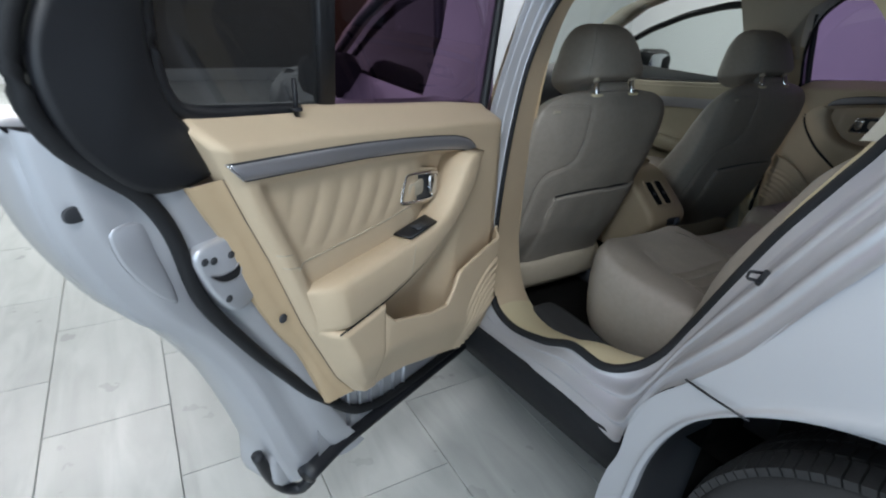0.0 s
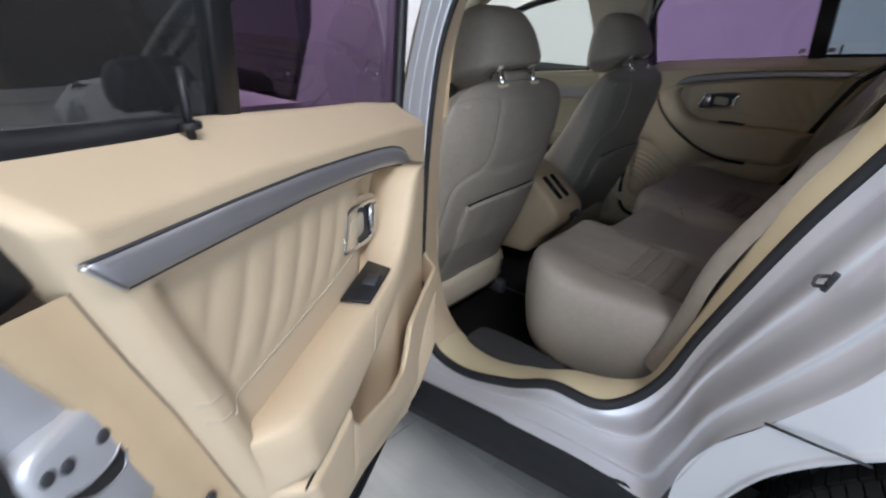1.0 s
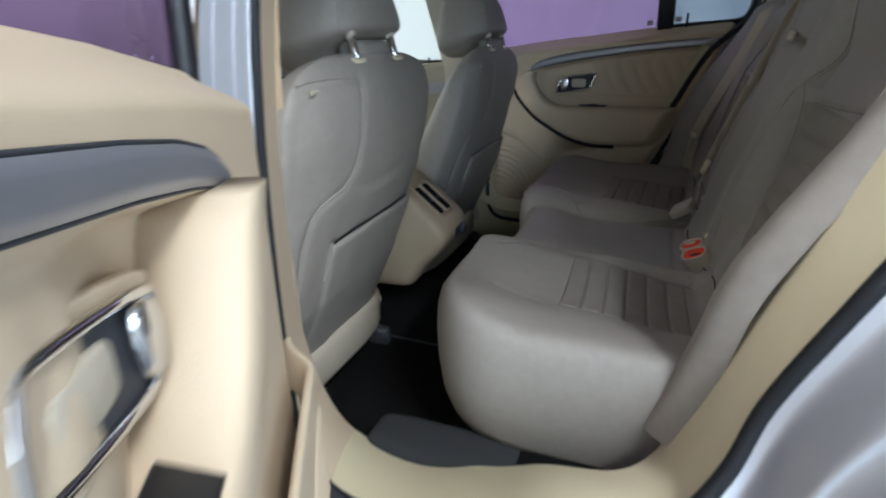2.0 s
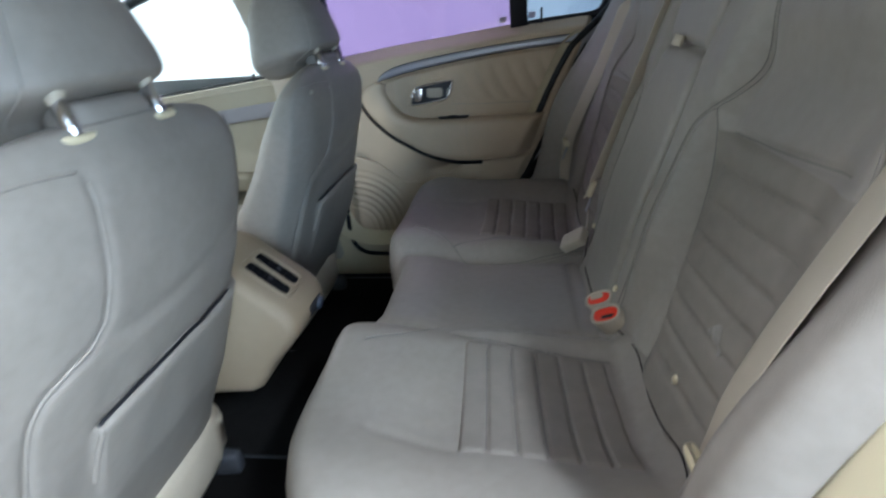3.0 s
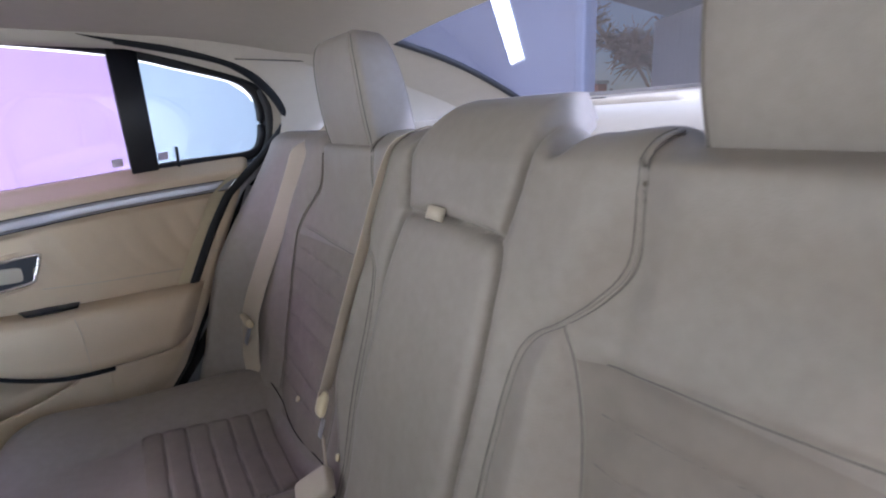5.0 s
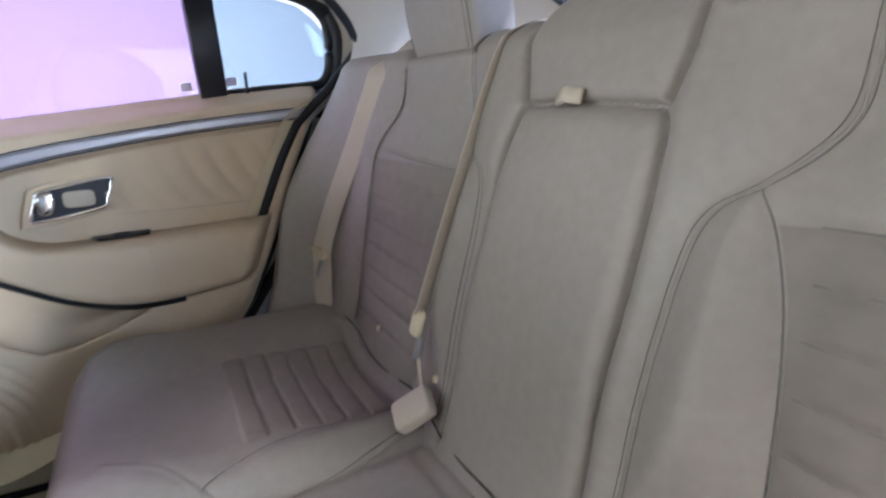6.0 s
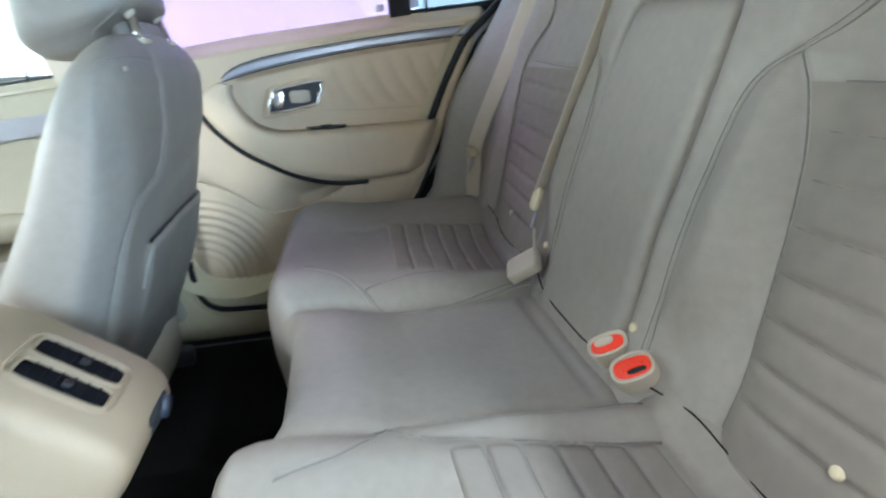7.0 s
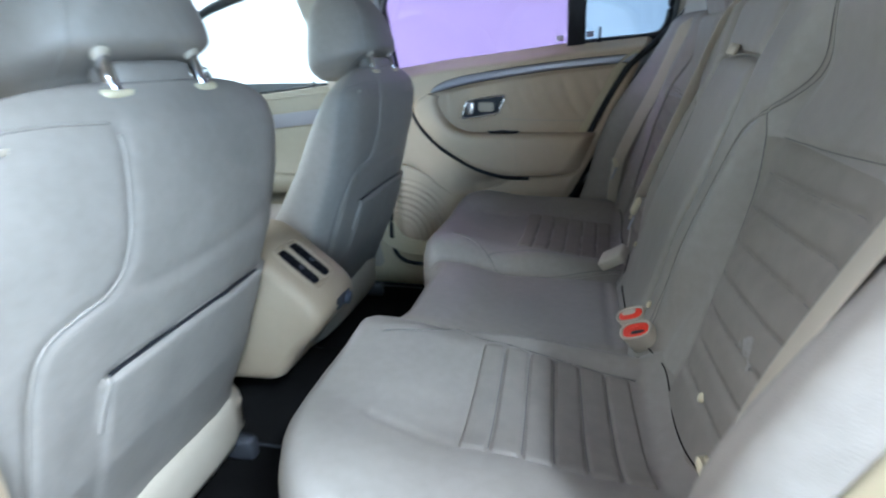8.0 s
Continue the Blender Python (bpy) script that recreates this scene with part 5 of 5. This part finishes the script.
AJAR = dict(
    o=[(.292, .958), (.304, .945), (.310, .925), (.322, .896), (.368, .854), (.441, .812), (.528, .783), (.606, .768), (.66, .764), (.71, .762), (.760, .761)],
    i=[(.345, .960), (.362, .950), (.375, .935), (.395, .905), (.430, .872), (.470, .855), (.510, .850), (.561, .849), (.64, .848), (.725, .847), (.790, .846)],
    top=([.30, .34, .375, .395, .430, .470, .56, .775, .9], [.965, .955, .935, .905, .872, .855, .849, .846, .846]),
    lip=([.10, .227, .316, .364, .385, .411, .47, .543, .60, .625, .645], [.725, .72, .714, .708, .675, .652, .662, .691, .712, .738, .768]),
    depth=(.041, .0), pocket=.645, seam=.886, edge=.0012, handle=(.472, .918), lean=-.007)


def rear_door(place, label, shape):
    """Door in car coordinates as when shut: X along the car, z up, w inwards from the panel's plane."""
    d = thing("rear_door", label, "car door", place(.13, .6, 0), "rear doors")
    P = lambda X, z, w=0.0: place(X, z, w)
    ax = [Vector(P(1, 0, 0)) - Vector(P(0, 0, 0)), Vector(P(0, 1, 0)) - Vector(P(0, 0, 0)), Vector(P(0, 0, 1)) - Vector(P(0, 0, 0))]

    def at(X, z, w):
        m = Matrix((ax[0], ax[1], ax[2])).transposed().to_4x4()
        m.translation = P(X, z, w)
        return m
    belt = lambda X: np.interp(X, [.1, .19, .32, .493, .72, .80, .89, 1.1], [1.012, 1.024, 1.043, 1.061, 1.087, 1.093, 1.101, 1.112])
    shift = .022 if shape is SHUT else 0
    rear = lambda z: shift + np.interp(z, [.40, .577, .641, .779, .912, .972, 1.03, 1.056, 1.10, 1.12], [.60, .658, .704, .771, .823, .85, .874, .885, .905, .912])
    front = lambda z: (-.020 if shape is AJAR else 0) + np.interp(z, [.40, .45, .67, .81, .93, .97, .99, 1.005, 1.015, 1.03], [.118, .112, .118, .124, .130, .134, .139, .147, .158, .18])
    bot = (lambda X: np.interp(X, [.10, .15, .2, .42, .55, .652, .70], [.45, .412, .392, .392, .46, .55, .59])) if shape is SHUT else lambda X: np.interp(X, [.10, .166, .282, .406, .523, .597, .652, .70], [.475, .463, .456, .506, .552, .57, .579, .60])
    strip_hi = lambda X: np.interp(X, [.275, .285, .300, .324, .370, .436, .54, .642, .785, .885], [.950, .963, .974, .985, .997, 1.008, 1.022, 1.034, 1.047, 1.056])
    strip_lo = lambda X: np.interp(X, [.275, .288, .36, .434, .54, .643, .787, .857, .9], [.946, .951, .968, .982, .998, 1.011, 1.024, 1.030, 1.034])
    lip = lambda X: np.interp(X, *shape["lip"])
    armtop = lambda X: np.interp(X, *shape["top"])
    o_, i_ = spline(shape["o"], 100), spline(shape["i"], 100)
    low_o = np.array(shape["o"][2:])
    sweep = lambda X: np.interp(X, low_o[:, 0], low_o[:, 1])
    PX = shape["pocket"]

    def w_of(X, z):
        b = belt(X); lo = strip_lo(X)
        w = 0.010 - 0.050 * smooth(b - .034, b + .004, z) - 0.02 * smooth(.17, .11, X)
        lo2 = lo - .010
        in_x = smooth(.285, .33, X)
        edge = rear(z)
        # sunk field behind handle and pleats
        w -= (0.012 + .020 * smooth(.50, .40, X)) * smooth(lo, lo - .014, z) * smooth(armtop(X) - .03, armtop(X) - .005, z) * in_x * smooth(edge - .022, edge - .045, X)
        sm = shape["seam"]
        if .44 < X < .84 and sm < z < lo2:
            q = (z - sm) / max(.03, lo2 - sm)
            k = ((X - .44) + (z - .83) * .62 - .05 * (q - .35) ** 2) / .050
            env = smooth(.44, .50, X) * smooth(edge - .03, edge - .07, X) * smooth(1.0, .70, q) * smooth(.0, .22, q)
            w += (0.0019 if shape is SHUT else 0.0015) * (abs(math.cos(math.pi * k)) ** .7 * 2 - 1.2) * env
        # lower field
        sw = sweep(X)
        if z < sw + .02:
            lower = .030 * smooth(sw + .01, sw - .01, z) * smooth(bot(X) - .01, bot(X) + .10, z) * smooth(edge - .002, edge - .030, X)
            w += lower * smooth(PX - .05, PX - .012, X)
            if X < PX + .01:
                f = smooth(.33, .42, X) * smooth(PX - .02, PX - .08, X)
                w += f * (.020 * smooth(sw + .01, sw - .01, z) - .060 * smooth(sw - .01, min(lip(X) + .012, sw - .02), z))
        w -= 0.014 * smooth(.50, .44, z)
        w -= .012 * smooth(edge - .012, edge, X)
        return w + .0005 * noise.noise((X * 20, z * 20, 4))
    rows = []
    for k in np.linspace(0, 1, 170):
        r = []
        for a in np.linspace(0, 1, 150):
            X = .125 + .80 * a
            for _ in range(5):
                z = bot(X) + (belt(X) - bot(X)) * k
                X = front(z) + (rear(z) - front(z)) * a
            r.append((X, z, w_of(X, z)))
        rows.append([(r[0][0], r[0][1], r[0][2] - .03)] + r + [(r[-1][0] + .001, r[-1][1], r[-1][2] - .008), (r[-1][0] + .001, r[-1][1], r[-1][2] - .03)])
    rows.insert(0, [(X, z, w - .03) for X, z, w in rows[0]])
    top = rows[-1]
    for dz, dw in ((.003, -.006), (.003, -.012), (-.002, -.018), (-.02, -.020)):
        rows.append([(X, z + dz, w + dw) for X, z, w in top])
    part("trim_panel", sheet([[P(*q) for q in r] for r in rows])[0], TRIM, d, "moulded tan door trim panel with a pleated insert")
    # thin seams of the insert and between panel and flange
    part("insert_seam", tube([P(X, shape["seam"] + .004 * smooth(.60, .50, X), w_of(X, shape["seam"]) + .0004) for X in np.linspace(.50, .79, 40)], .0010, 6), SKIRT, d)
    for z in (.925, .905):
        part("panel_joint", tube([P(X, z - (.85 - X) * .25, w_of(X, z - (.85 - X) * .25) + .0002) for X in np.linspace(rear(z) - .030, rear(z) - .008, 8)], .0008, 5), SKIRT, d)
    # flange round the rear edge
    f0 = np.array([(rear(z), z, 0) for z in np.linspace(1.032, .577, 60)])
    f1 = curve([(.912, 1.027, 0), (.892, .985, 0), (.872, .945, 0), (.849, .870, 0), (.806, .780, 0), (.767, .715, 0), (.735, .64, 0), (.712, .578, 0)], 60)
    rows = []
    for k, w in ((-.02, -.010), (.03, -.0085), (.10, -.012), (.5, -.018), (.93, -.024), (1.0, -.030), (1.0, -.045)):
        rows.append([P(*(a * (1 - k) + b * k)[:2], w) for a, b in zip(f0, f1 if shape is AJAR else f0 + np.array([.018, 0, 0]))])
    part("rear_flange", sheet(rows)[0], FLANGE if shape is AJAR else RUBBER, d, "tan rear edge of the door trim" if shape is AJAR else "black rubber edge of the door")
    part("flange_gap", tube([P(q[0] + .0015, q[1], -.0095) for q in f0], .0007, 6), CHARCOAL, d, "dark seam line of the trim")
    part("trim_screw", rbox((.014, .014, .004), at(.803, .806, -.0150), .0015, n=2, sides=14), CHARCOAL, d)
    # metal strip, flush in the panel
    Xs = np.linspace(.277, .862, 80)
    off = lambda X, k: X + .022 * k * smooth(.74, .86, X)
    rows = [[P(off(X, k), strip_lo(X) + (strip_hi(X) - strip_lo(X)) * k, w) for X in Xs] for k, w in ((.02, .006), (.05, .0125), (.3, .0135), (.7, .0135), (.95, .0125), (.98, .006))]
    bm, v = sheet(rows)
    bm.faces.new([r[-1] for r in v])
    st = part("trim_strip", bm, METAL, d, "brushed grey metallic trim strip")
    for k in (0.0, 1.0):
        part("strip_gap", tube([P(off(X, k), strip_lo(X) + (strip_hi(X) - strip_lo(X)) * k, .0105) for X in Xs], .0013, 6), CHARCOAL, st)
    part("strip_end", tube([P(off(.8635, k), strip_lo(.862) + (strip_hi(.862) - strip_lo(.862)) * k, .0122) for k in np.linspace(0, 1, 8)], .0018, 6), CHROME, st, "bright end of the trim strip")
    # arm rest that sweeps up into the pull
    d0, d1 = shape["depth"]
    depth = lambda X: d0 + d1 * smooth(.26, .50, X)
    rings = []
    for a, (q, p) in enumerate(zip(o_, i_)):
        e = smooth(99.5, 90, a)
        dq, dp = (.004 + (depth(q[0]) - .004) * e), (.002 + (depth(p[0]) - .002) * e)
        ring = [(q, -.03), (q, dq * .55), (q * .985 + p * .015, dq * .8), (q * .93 + p * .07, dq * .95), (q * .8 + p * .2, dq), (q * .4 + p * .6, dp), (q * .12 + p * .88, dp * .985), (q * .04 + p * .96, dp * .90), (p, dp * .74), (p, -.03)]
        rings.append([P(u[0], u[1], w) for u, w in ring])
    part("arm_rest", loft(rings), TRIM, d, "tan arm rest that sweeps up into the pull")
    e_ = [q for q in o_ if q[0] < (.60 if shape is SHUT else .742)]
    part("pull_edge", tube([P(u, v - .003, depth(u) * (.62 if shape is SHUT else .80)) for u, v in e_[18:]], shape["edge"], 8, flat=1.6), BLACK, d, "dark edge line under the arm rest")
    part("arm_joint", tube([P(u, v, depth(u) + .0002) for u, v in curve([(.545, armtop(.545) - .008), (.552, armtop(.55) - .045), (.556, sweep(.556) + .012)], 14)], .0007, 6), SKIRT, d)
    # map pocket with ribbed speaker front
    Xp = np.linspace(.118, PX, 110)

    def pocket_w(X, z, k):
        b0 = bot(X) + .004
        w = .010 + .030 * smooth(.118, .18, X) * smooth(b0 - .01, b0 + .10, z) - .004 * smooth(PX - .03, PX, X)
        rr = math.hypot(X - .16, z - .475)
        env = smooth(.330, .295, X) * smooth(.125, .15, X) * smooth(.05, .075, rr) * smooth(.215, .195, rr)
        return w + 0.0032 * math.cos(2 * math.pi * rr / .021) * env
    rows = []
    for k in np.linspace(0, 1, 80):
        rows.append([])
        for X in Xp:
            b0 = bot(X) + .004
            z = b0 + (lip(X) - b0) * k
            rows[-1].append((X, z, pocket_w(X, z, k)))
    last = rows[-1]
    for dz, dw in ((.003, -.002), (.003, -.006), (-.001, -.009), (-.05, -.014)):
        rows.append([(X, z + dz, w + dw) for X, z, w in last])
    part("map_pocket", sheet([[P(*q) for q in r] for r in rows])[0], TRIM, d, "bulging tan map pocket with a ribbed speaker front")
    if shape is SHUT:
        # a black tube draws the shadow round the panel's lower edge
        low = curve([(.155, .76), (.147, .70), (.140, .60), (.134, .50), (.143, .43), (.175, .394), (.24, .384), (.42, .386), (.55, .45)], 80)
        part("lower_shadow_line", tube([P(X, z, .056) for X, z in low], .0075, 8), RUBBER, d, "dark line for the shadow round the lower door panel")
        part("lower_lip", tube([P(X - .012 * smooth(.30, .15, X), z - .012 * smooth(.14, .20, X), .050) for X, z in low], .008, 8), CREAM, d, "cream plastic lip beside the dark line")
    # chrome handle in its cup
    hc = shape["handle"]
    bz = 1.15 if shape is SHUT else 1.0
    bez = [(hc[0] + .052 * bz * a + shape["lean"] * b, hc[1] + .024 * bz * b + .009 * a) for a, b in ((-1, .5), (-.85, 1), (.8, 1), (1, .6), (1, -.5), (.85, -1), (-.8, -1), (-1, -.6))]
    hw = .020 if shape is SHUT else .016
    part("handle_surround", prism(curve([((u - hc[0]) * 1.25 + hc[0], (v - hc[1]) * 1.38 + hc[1]) for u, v in bez], 50, True), lambda u, v, w: P(u, v, w - .031 + hw), .008, .003), TRIM, d)
    part("handle_cup", prism(curve(bez, 40, True), lambda u, v, w: P(u, v, w - .027 + hw), .006, .002), CHARCOAL, d)
    part("handle_bezel", tube([P(u, v, -.019 + hw) for u, v in curve(bez, 70, True)], .0036, 10, closed=True), CHROME, d, "chrome handle bezel")
    part("handle_lever", prism(curve([(hc[0] - .052, hc[1] - .022), (hc[0] - .053, hc[1] + .010), (hc[0] - .028, hc[1] + .015), (hc[0] - .031, hc[1] - .019)], 24, True), lambda u, v, w: P(u, v, w - .020 + hw), .009, .004), CHROME, d, "chrome door release lever")
    part("handle_plate", rbox((.050, .030, .006), at(hc[0] + .010, hc[1], -.021 + hw), .003), SKIRT, d)
    # window switch plate on the arm rest
    sd = .004
    part("switch_plate", prism([(.455, .0), (.555, .0), (.552, .036), (.468, .036)], lambda u, v, w: P(u, np.interp(u, [.455, .555], [armtop(.47), armtop(.54)]) + .0022 + w, sd + v - .004), .004, .0015), BLACK, d, "black window switch plate")
    part("window_switch", prism([(.492, .010), (.520, .010), (.520, .027), (.492, .027)], lambda u, v, w: P(u, armtop(.51) + .005 + w, sd + v), .005, .002), CHARCOAL, d, "black rocker window switch")
    # lock pin
    px, po = (.779, 0) if shape is SHUT else (.738, .006)
    pin = part("lock_pin", tube([P(px, 1.08, -.034 + po), P(px, 1.128, -.036 + po)], .0034, 8), BLACK, d, "black lock pin")
    part("pin_collar", rbox((.016, .016, .005), at(px, 1.0935 - (.004 if po else 0), -.034 + po) @ pose(0, 0, 0, -90), .001, n=2, sides=14), BLACK, pin)
    # glazing and frame
    ex = lambda X: X + (.052 * smooth(.78, .90, X) if shape is SHUT else 0)
    top_ = lambda X: np.interp(X, [ex(q) for q in (.06, .126, .172, .451, .698, .865, .89, .92)], [1.24, 1.30, 1.316, 1.329, 1.313, 1.265, 1.24, 1.20])

    b0, bar = (.688, .052) if shape is SHUT else (.640, .032)

    def pane(x0, x1):
        return sheet([[P(X, (belt(X) - .02) * (1 - k) + top_(X) * k, -.052) for X in np.linspace(x0, x1, 16)] for k in np.linspace(0, 1, 8)])[0]
    g = part("window_pane", pane(.09, b0 + .012), PURPLE if shape is SHUT else DIMPURPLE, d, "purple tinted window glass")
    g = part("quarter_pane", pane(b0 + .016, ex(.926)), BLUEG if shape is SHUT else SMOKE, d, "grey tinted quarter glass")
    part("window_divider", prism([(b0, 1.07), (b0 + bar, 1.075), (b0 + bar - .008, 1.33), (b0 - .012, 1.335)], lambda u, v, w: P(u, v, w - .062), .032 if shape is SHUT else .016, .004), BLACK, d, "black window divider bar")
    for X in ((.655, .742) if shape is SHUT else ()):
        part("etched_mark", prism([(X, belt(X) + .012), (X + .020, belt(X) + .014), (X + .020, belt(X) + .030), (X, belt(X) + .028)], lambda u, v, w: P(u, v, w - .0505), .0006, .0002), ETCH, d)
    fr = curve([(.150, 1.00), (.120, 1.16), (.106, 1.265), (.125, 1.305), (.172, 1.326), (.451, 1.339), (.698, 1.324), (.85, 1.285), (.905, 1.245), (.917, 1.20), (.915, 1.15), (.905, 1.118), (.88, 1.100), (.80, 1.090), (.72, 1.082)], 120)
    part("window_frame", tube([P(ex(X), z, -.045) for X, z in fr], .011, 8), BLACK, d, "black window surround")
    lowf = [(X, belt(X) - .002) for X in np.linspace(.20, .90, 30)]
    part("glass_run", tube([P(X, z, -.053) for X, z in lowf], .006, 8), BLACK, d, "black rubber glass run")
    # black corner plate behind the quarter glass
    plate_o = curve([(.912, 1.245), (.922, 1.20), (.920, 1.15), (.908, 1.112), (.893, 1.092), (.885, 1.070), (.872, 1.036), (.893, 1.026), (.93, 1.024), (.968, 1.038), (1.010, 1.085), (1.028, 1.143), (1.022, 1.19), (.99, 1.24), (.94, 1.268)], 100, True)
    part("corner_plate", prism(plate_o, lambda u, v, w: P(ex(u), v, w - .066), .040, .010), BLACK, d, "black plastic corner plate of the window frame")
    # door shell and its rear edge
    out = [(.13, .40), (.10, .60), (.09, .80), (.10, 1.0), (.30, 1.035), (.70, 1.075), (1.03, 1.112), (1.040, 1.09), (1.036, 1.03), (1.018, .962), (.974, .872), (.919, .803), (.864, .709), (.822, .594), (.796, .505), (.757, .385), (.40, .345), (.15, .335)]
    oc = curve(out, 150, True)
    part("door_shell", prism(oc, lambda u, v, w: P(u, v, w - .175), .092, .012), PAINT, d, "silver painted door shell")
    seal = curve([(.20, .395), (.55, .455), (.69, .560), (.793, .694), (.862, .799), (.908, .883), (.928, .972), (.953, 1.024), (.99, 1.062), (1.022, 1.098), (1.038, 1.144), (1.030, 1.20), (.99, 1.245), (.87, 1.30), (.70, 1.345), (.45, 1.36)], 130)
    part("door_seal", tube([P(X, z, -.040) for X, z in seal], .0125 if shape is SHUT else .0095, 10), RUBBER, d, "black rubber door seal")
    if shape is AJAR:
        ed = curve([(1.040, 1.105, 0), (1.032, 1.023, 0), (1.018, .965, 0), (.976, .874, 0), (.921, .805, 0), (.867, .711, 0), (.825, .595, 0), (.799, .505, 0), (.765, .400, 0)], 80)
        f2 = curve([(.92, 1.06, 0), (.885, 1.0, 0), (.862, .95, 0), (.835, .88, 0), (.785, .78, 0), (.74, .68, 0), (.70, .57, 0), (.66, .49, 0), (.60, .40, 0)], 80)
        rows = []
        for k, w in ((0, -.034), (.15, -.034), (.32, -.040), (.42, -.052), (.55, -.056), (.72, -.056), (.80, -.060), (.86, -.070), (.92, -.072), (.97, -.080), (1, -.095)):
            rows.append([P(*(a * (1 - k) + b * k)[:2], w) for a, b in zip(f2, ed)])
        part("door_edge", sheet(rows)[0], PAINT, d, "silver painted rear edge of the door")
        sw_ = curve([(.984, .995), (.946, .992), (.940, .955), (.925, .885), (.938, .884), (.968, .925), (.985, .965)], 50, True)
        part("edge_swage", prism(sw_, lambda u, v, w: P(u, v, w - .063), .0085, .0045), PAINT, d)
        part("edge_plug", rbox((.026, .018, .005), at(1.008, 1.017, -.066), .002, n=2.5, sides=18), CHARCOAL, d)
        # latch
        lp = curve([(.846, .950), (.838, .915), (.826, .884), (.832, .862), (.856, .846), (.880, .856), (.905, .90), (.915, .945), (.88, .955)], 50, True)
        lt = part("latch", prism(lp, lambda u, v, w: P(u, v, w - .050), .026, .006), PAINT, d, "silver latch plate with screws")
        part("latch_mouth", prism(curve([(.902, .914), (.884, .898), (.862, .896), (.856, .906), (.857, .916), (.866, .910), (.885, .909)], 40, True), lambda u, v, w: P(u, v, w - .0255), .002, .0006), BLACK, lt)
        part("mouth_rim", tube([P(u, v, -.0238) for u, v in curve([(.902, .914), (.884, .898), (.862, .896), (.856, .906), (.857, .916), (.866, .910), (.885, .909)], 40, True)], .0011, 6, closed=True), METAL, lt, "thin steel rim of the latch mouth")
        for u, v in ((.868, .930), (.893, .931), (.905, .934), (.879, .872)):
            part("latch_screw", rbox((.010, .010, .003), at(u, v, -.0242), .0012, n=2, sides=14), CHARCOAL, lt)
        # lower edge: ribs, plug and the black strip
        bs = [(X, np.interp(X, [.10, .2, .66, .76], [.365, .374, .436, .430])) for X in np.linspace(.10, .755, 30)]
        part("bottom_strip", tube([P(X, z, -.048) for X, z in bs], .020, 8, flat=.8), BLACK, d, "black rubber strip along the lower door edge")
        part("corner_rubber", tube(curve([P(.812, .50, -.10), P(.790, .43, -.10), P(.768, .385, -.095), P(.745, .372, -.075), P(.735, .40, -.055)], 24), .011, 8), BLACK, d, "black rubber on the lower door corner")
        for X in (.45, .49, .53, .57, .605, .64):
            part("press_rib", tube([P(X, np.interp(X, [.45, .5, .7], [.49, .53, .575]), -.040), P(X - .004, np.interp(X, [.45, .5, .7], [.42, .445, .470]), -.046)], .005, 6), PAINT, d)
        part("lower_skin", sheet([[P(X, np.interp(X, [.1, .45, .7], [.47, .52, .60]) * (1 - k) + np.interp(X, [.1, .2, .66, .76], [.36, .37, .43, .43]) * k, -.046) for X in np.linspace(.15, .72, 20)] for k in (0, .5, 1)])[0], PAINT, d)
        part("drain_plug", rbox((.014, .014, .005), at(.668, .545, -.040), .002, n=2, sides=14), CHARCOAL, d)
    return d


PW = 1.70
rear_door(lambda X, z, w: (X, PW - w, z), "closed silver rear door with tan trim and purple tinted window", SHUT)
DA = math.radians(60)
HX, HY = .42, .0
rear_door(lambda X, z, w: (HX + (X - .23) * math.cos(DA) + w * math.sin(DA), HY - (X - .23) * math.sin(DA) + w * math.cos(DA), z + .012), "open silver rear door with tan trim and tinted window", AJAR)

# ---------- floor tiles ----------
TW, TD = .564, .3158
me = {}
rest = bmesh.new()
for j in range(-15, 30):
    y0 = -1.0046 + j * TD
    for i in range(-12, 9):
        x0 = -.0906 + i * TW + (.296 if j % 2 else 0)
        if x0 + TW < X0 or x0 > X1 or y0 + TD < Y0 or y0 > Y1:
            continue
        near = -3.6 < x0 < 1.4 and -2.9 < y0 < .9
        if near:
            if "t" not in me:
                q = bmesh.new()
                prism([(0.0012, .0012), (TW - .0012, .0012), (TW - .0012, TD - .0012), (.0012, TD - .0012)], lambda u, v, w: (u, v, w - .0115), .0115, .0012, q)
                me["t"] = bpy.data.meshes.new("tile"); bmesh.ops.recalc_face_normals(q, faces=q.faces); q.to_mesh(me["t"]); q.free(); me["t"].materials.append(TILE)
            ob = new("tile", me["t"]); ob.parent = floor; ob.location = (x0, y0, FZ)
        else:
            xa, xb, ya, yb = max(x0 + .001, X0), min(x0 + TW - .001, X1), max(y0 + .001, Y0), min(y0 + TD - .001, Y1)
            v = [rest.verts.new(q) for q in ((xa, ya, FZ), (xb, ya, FZ), (xb, yb, FZ), (xa, yb, FZ))]
            rest.faces.new(v)
tagged(part("tile_field", rest, TILE, floor, smooth=False), kind="stuff")
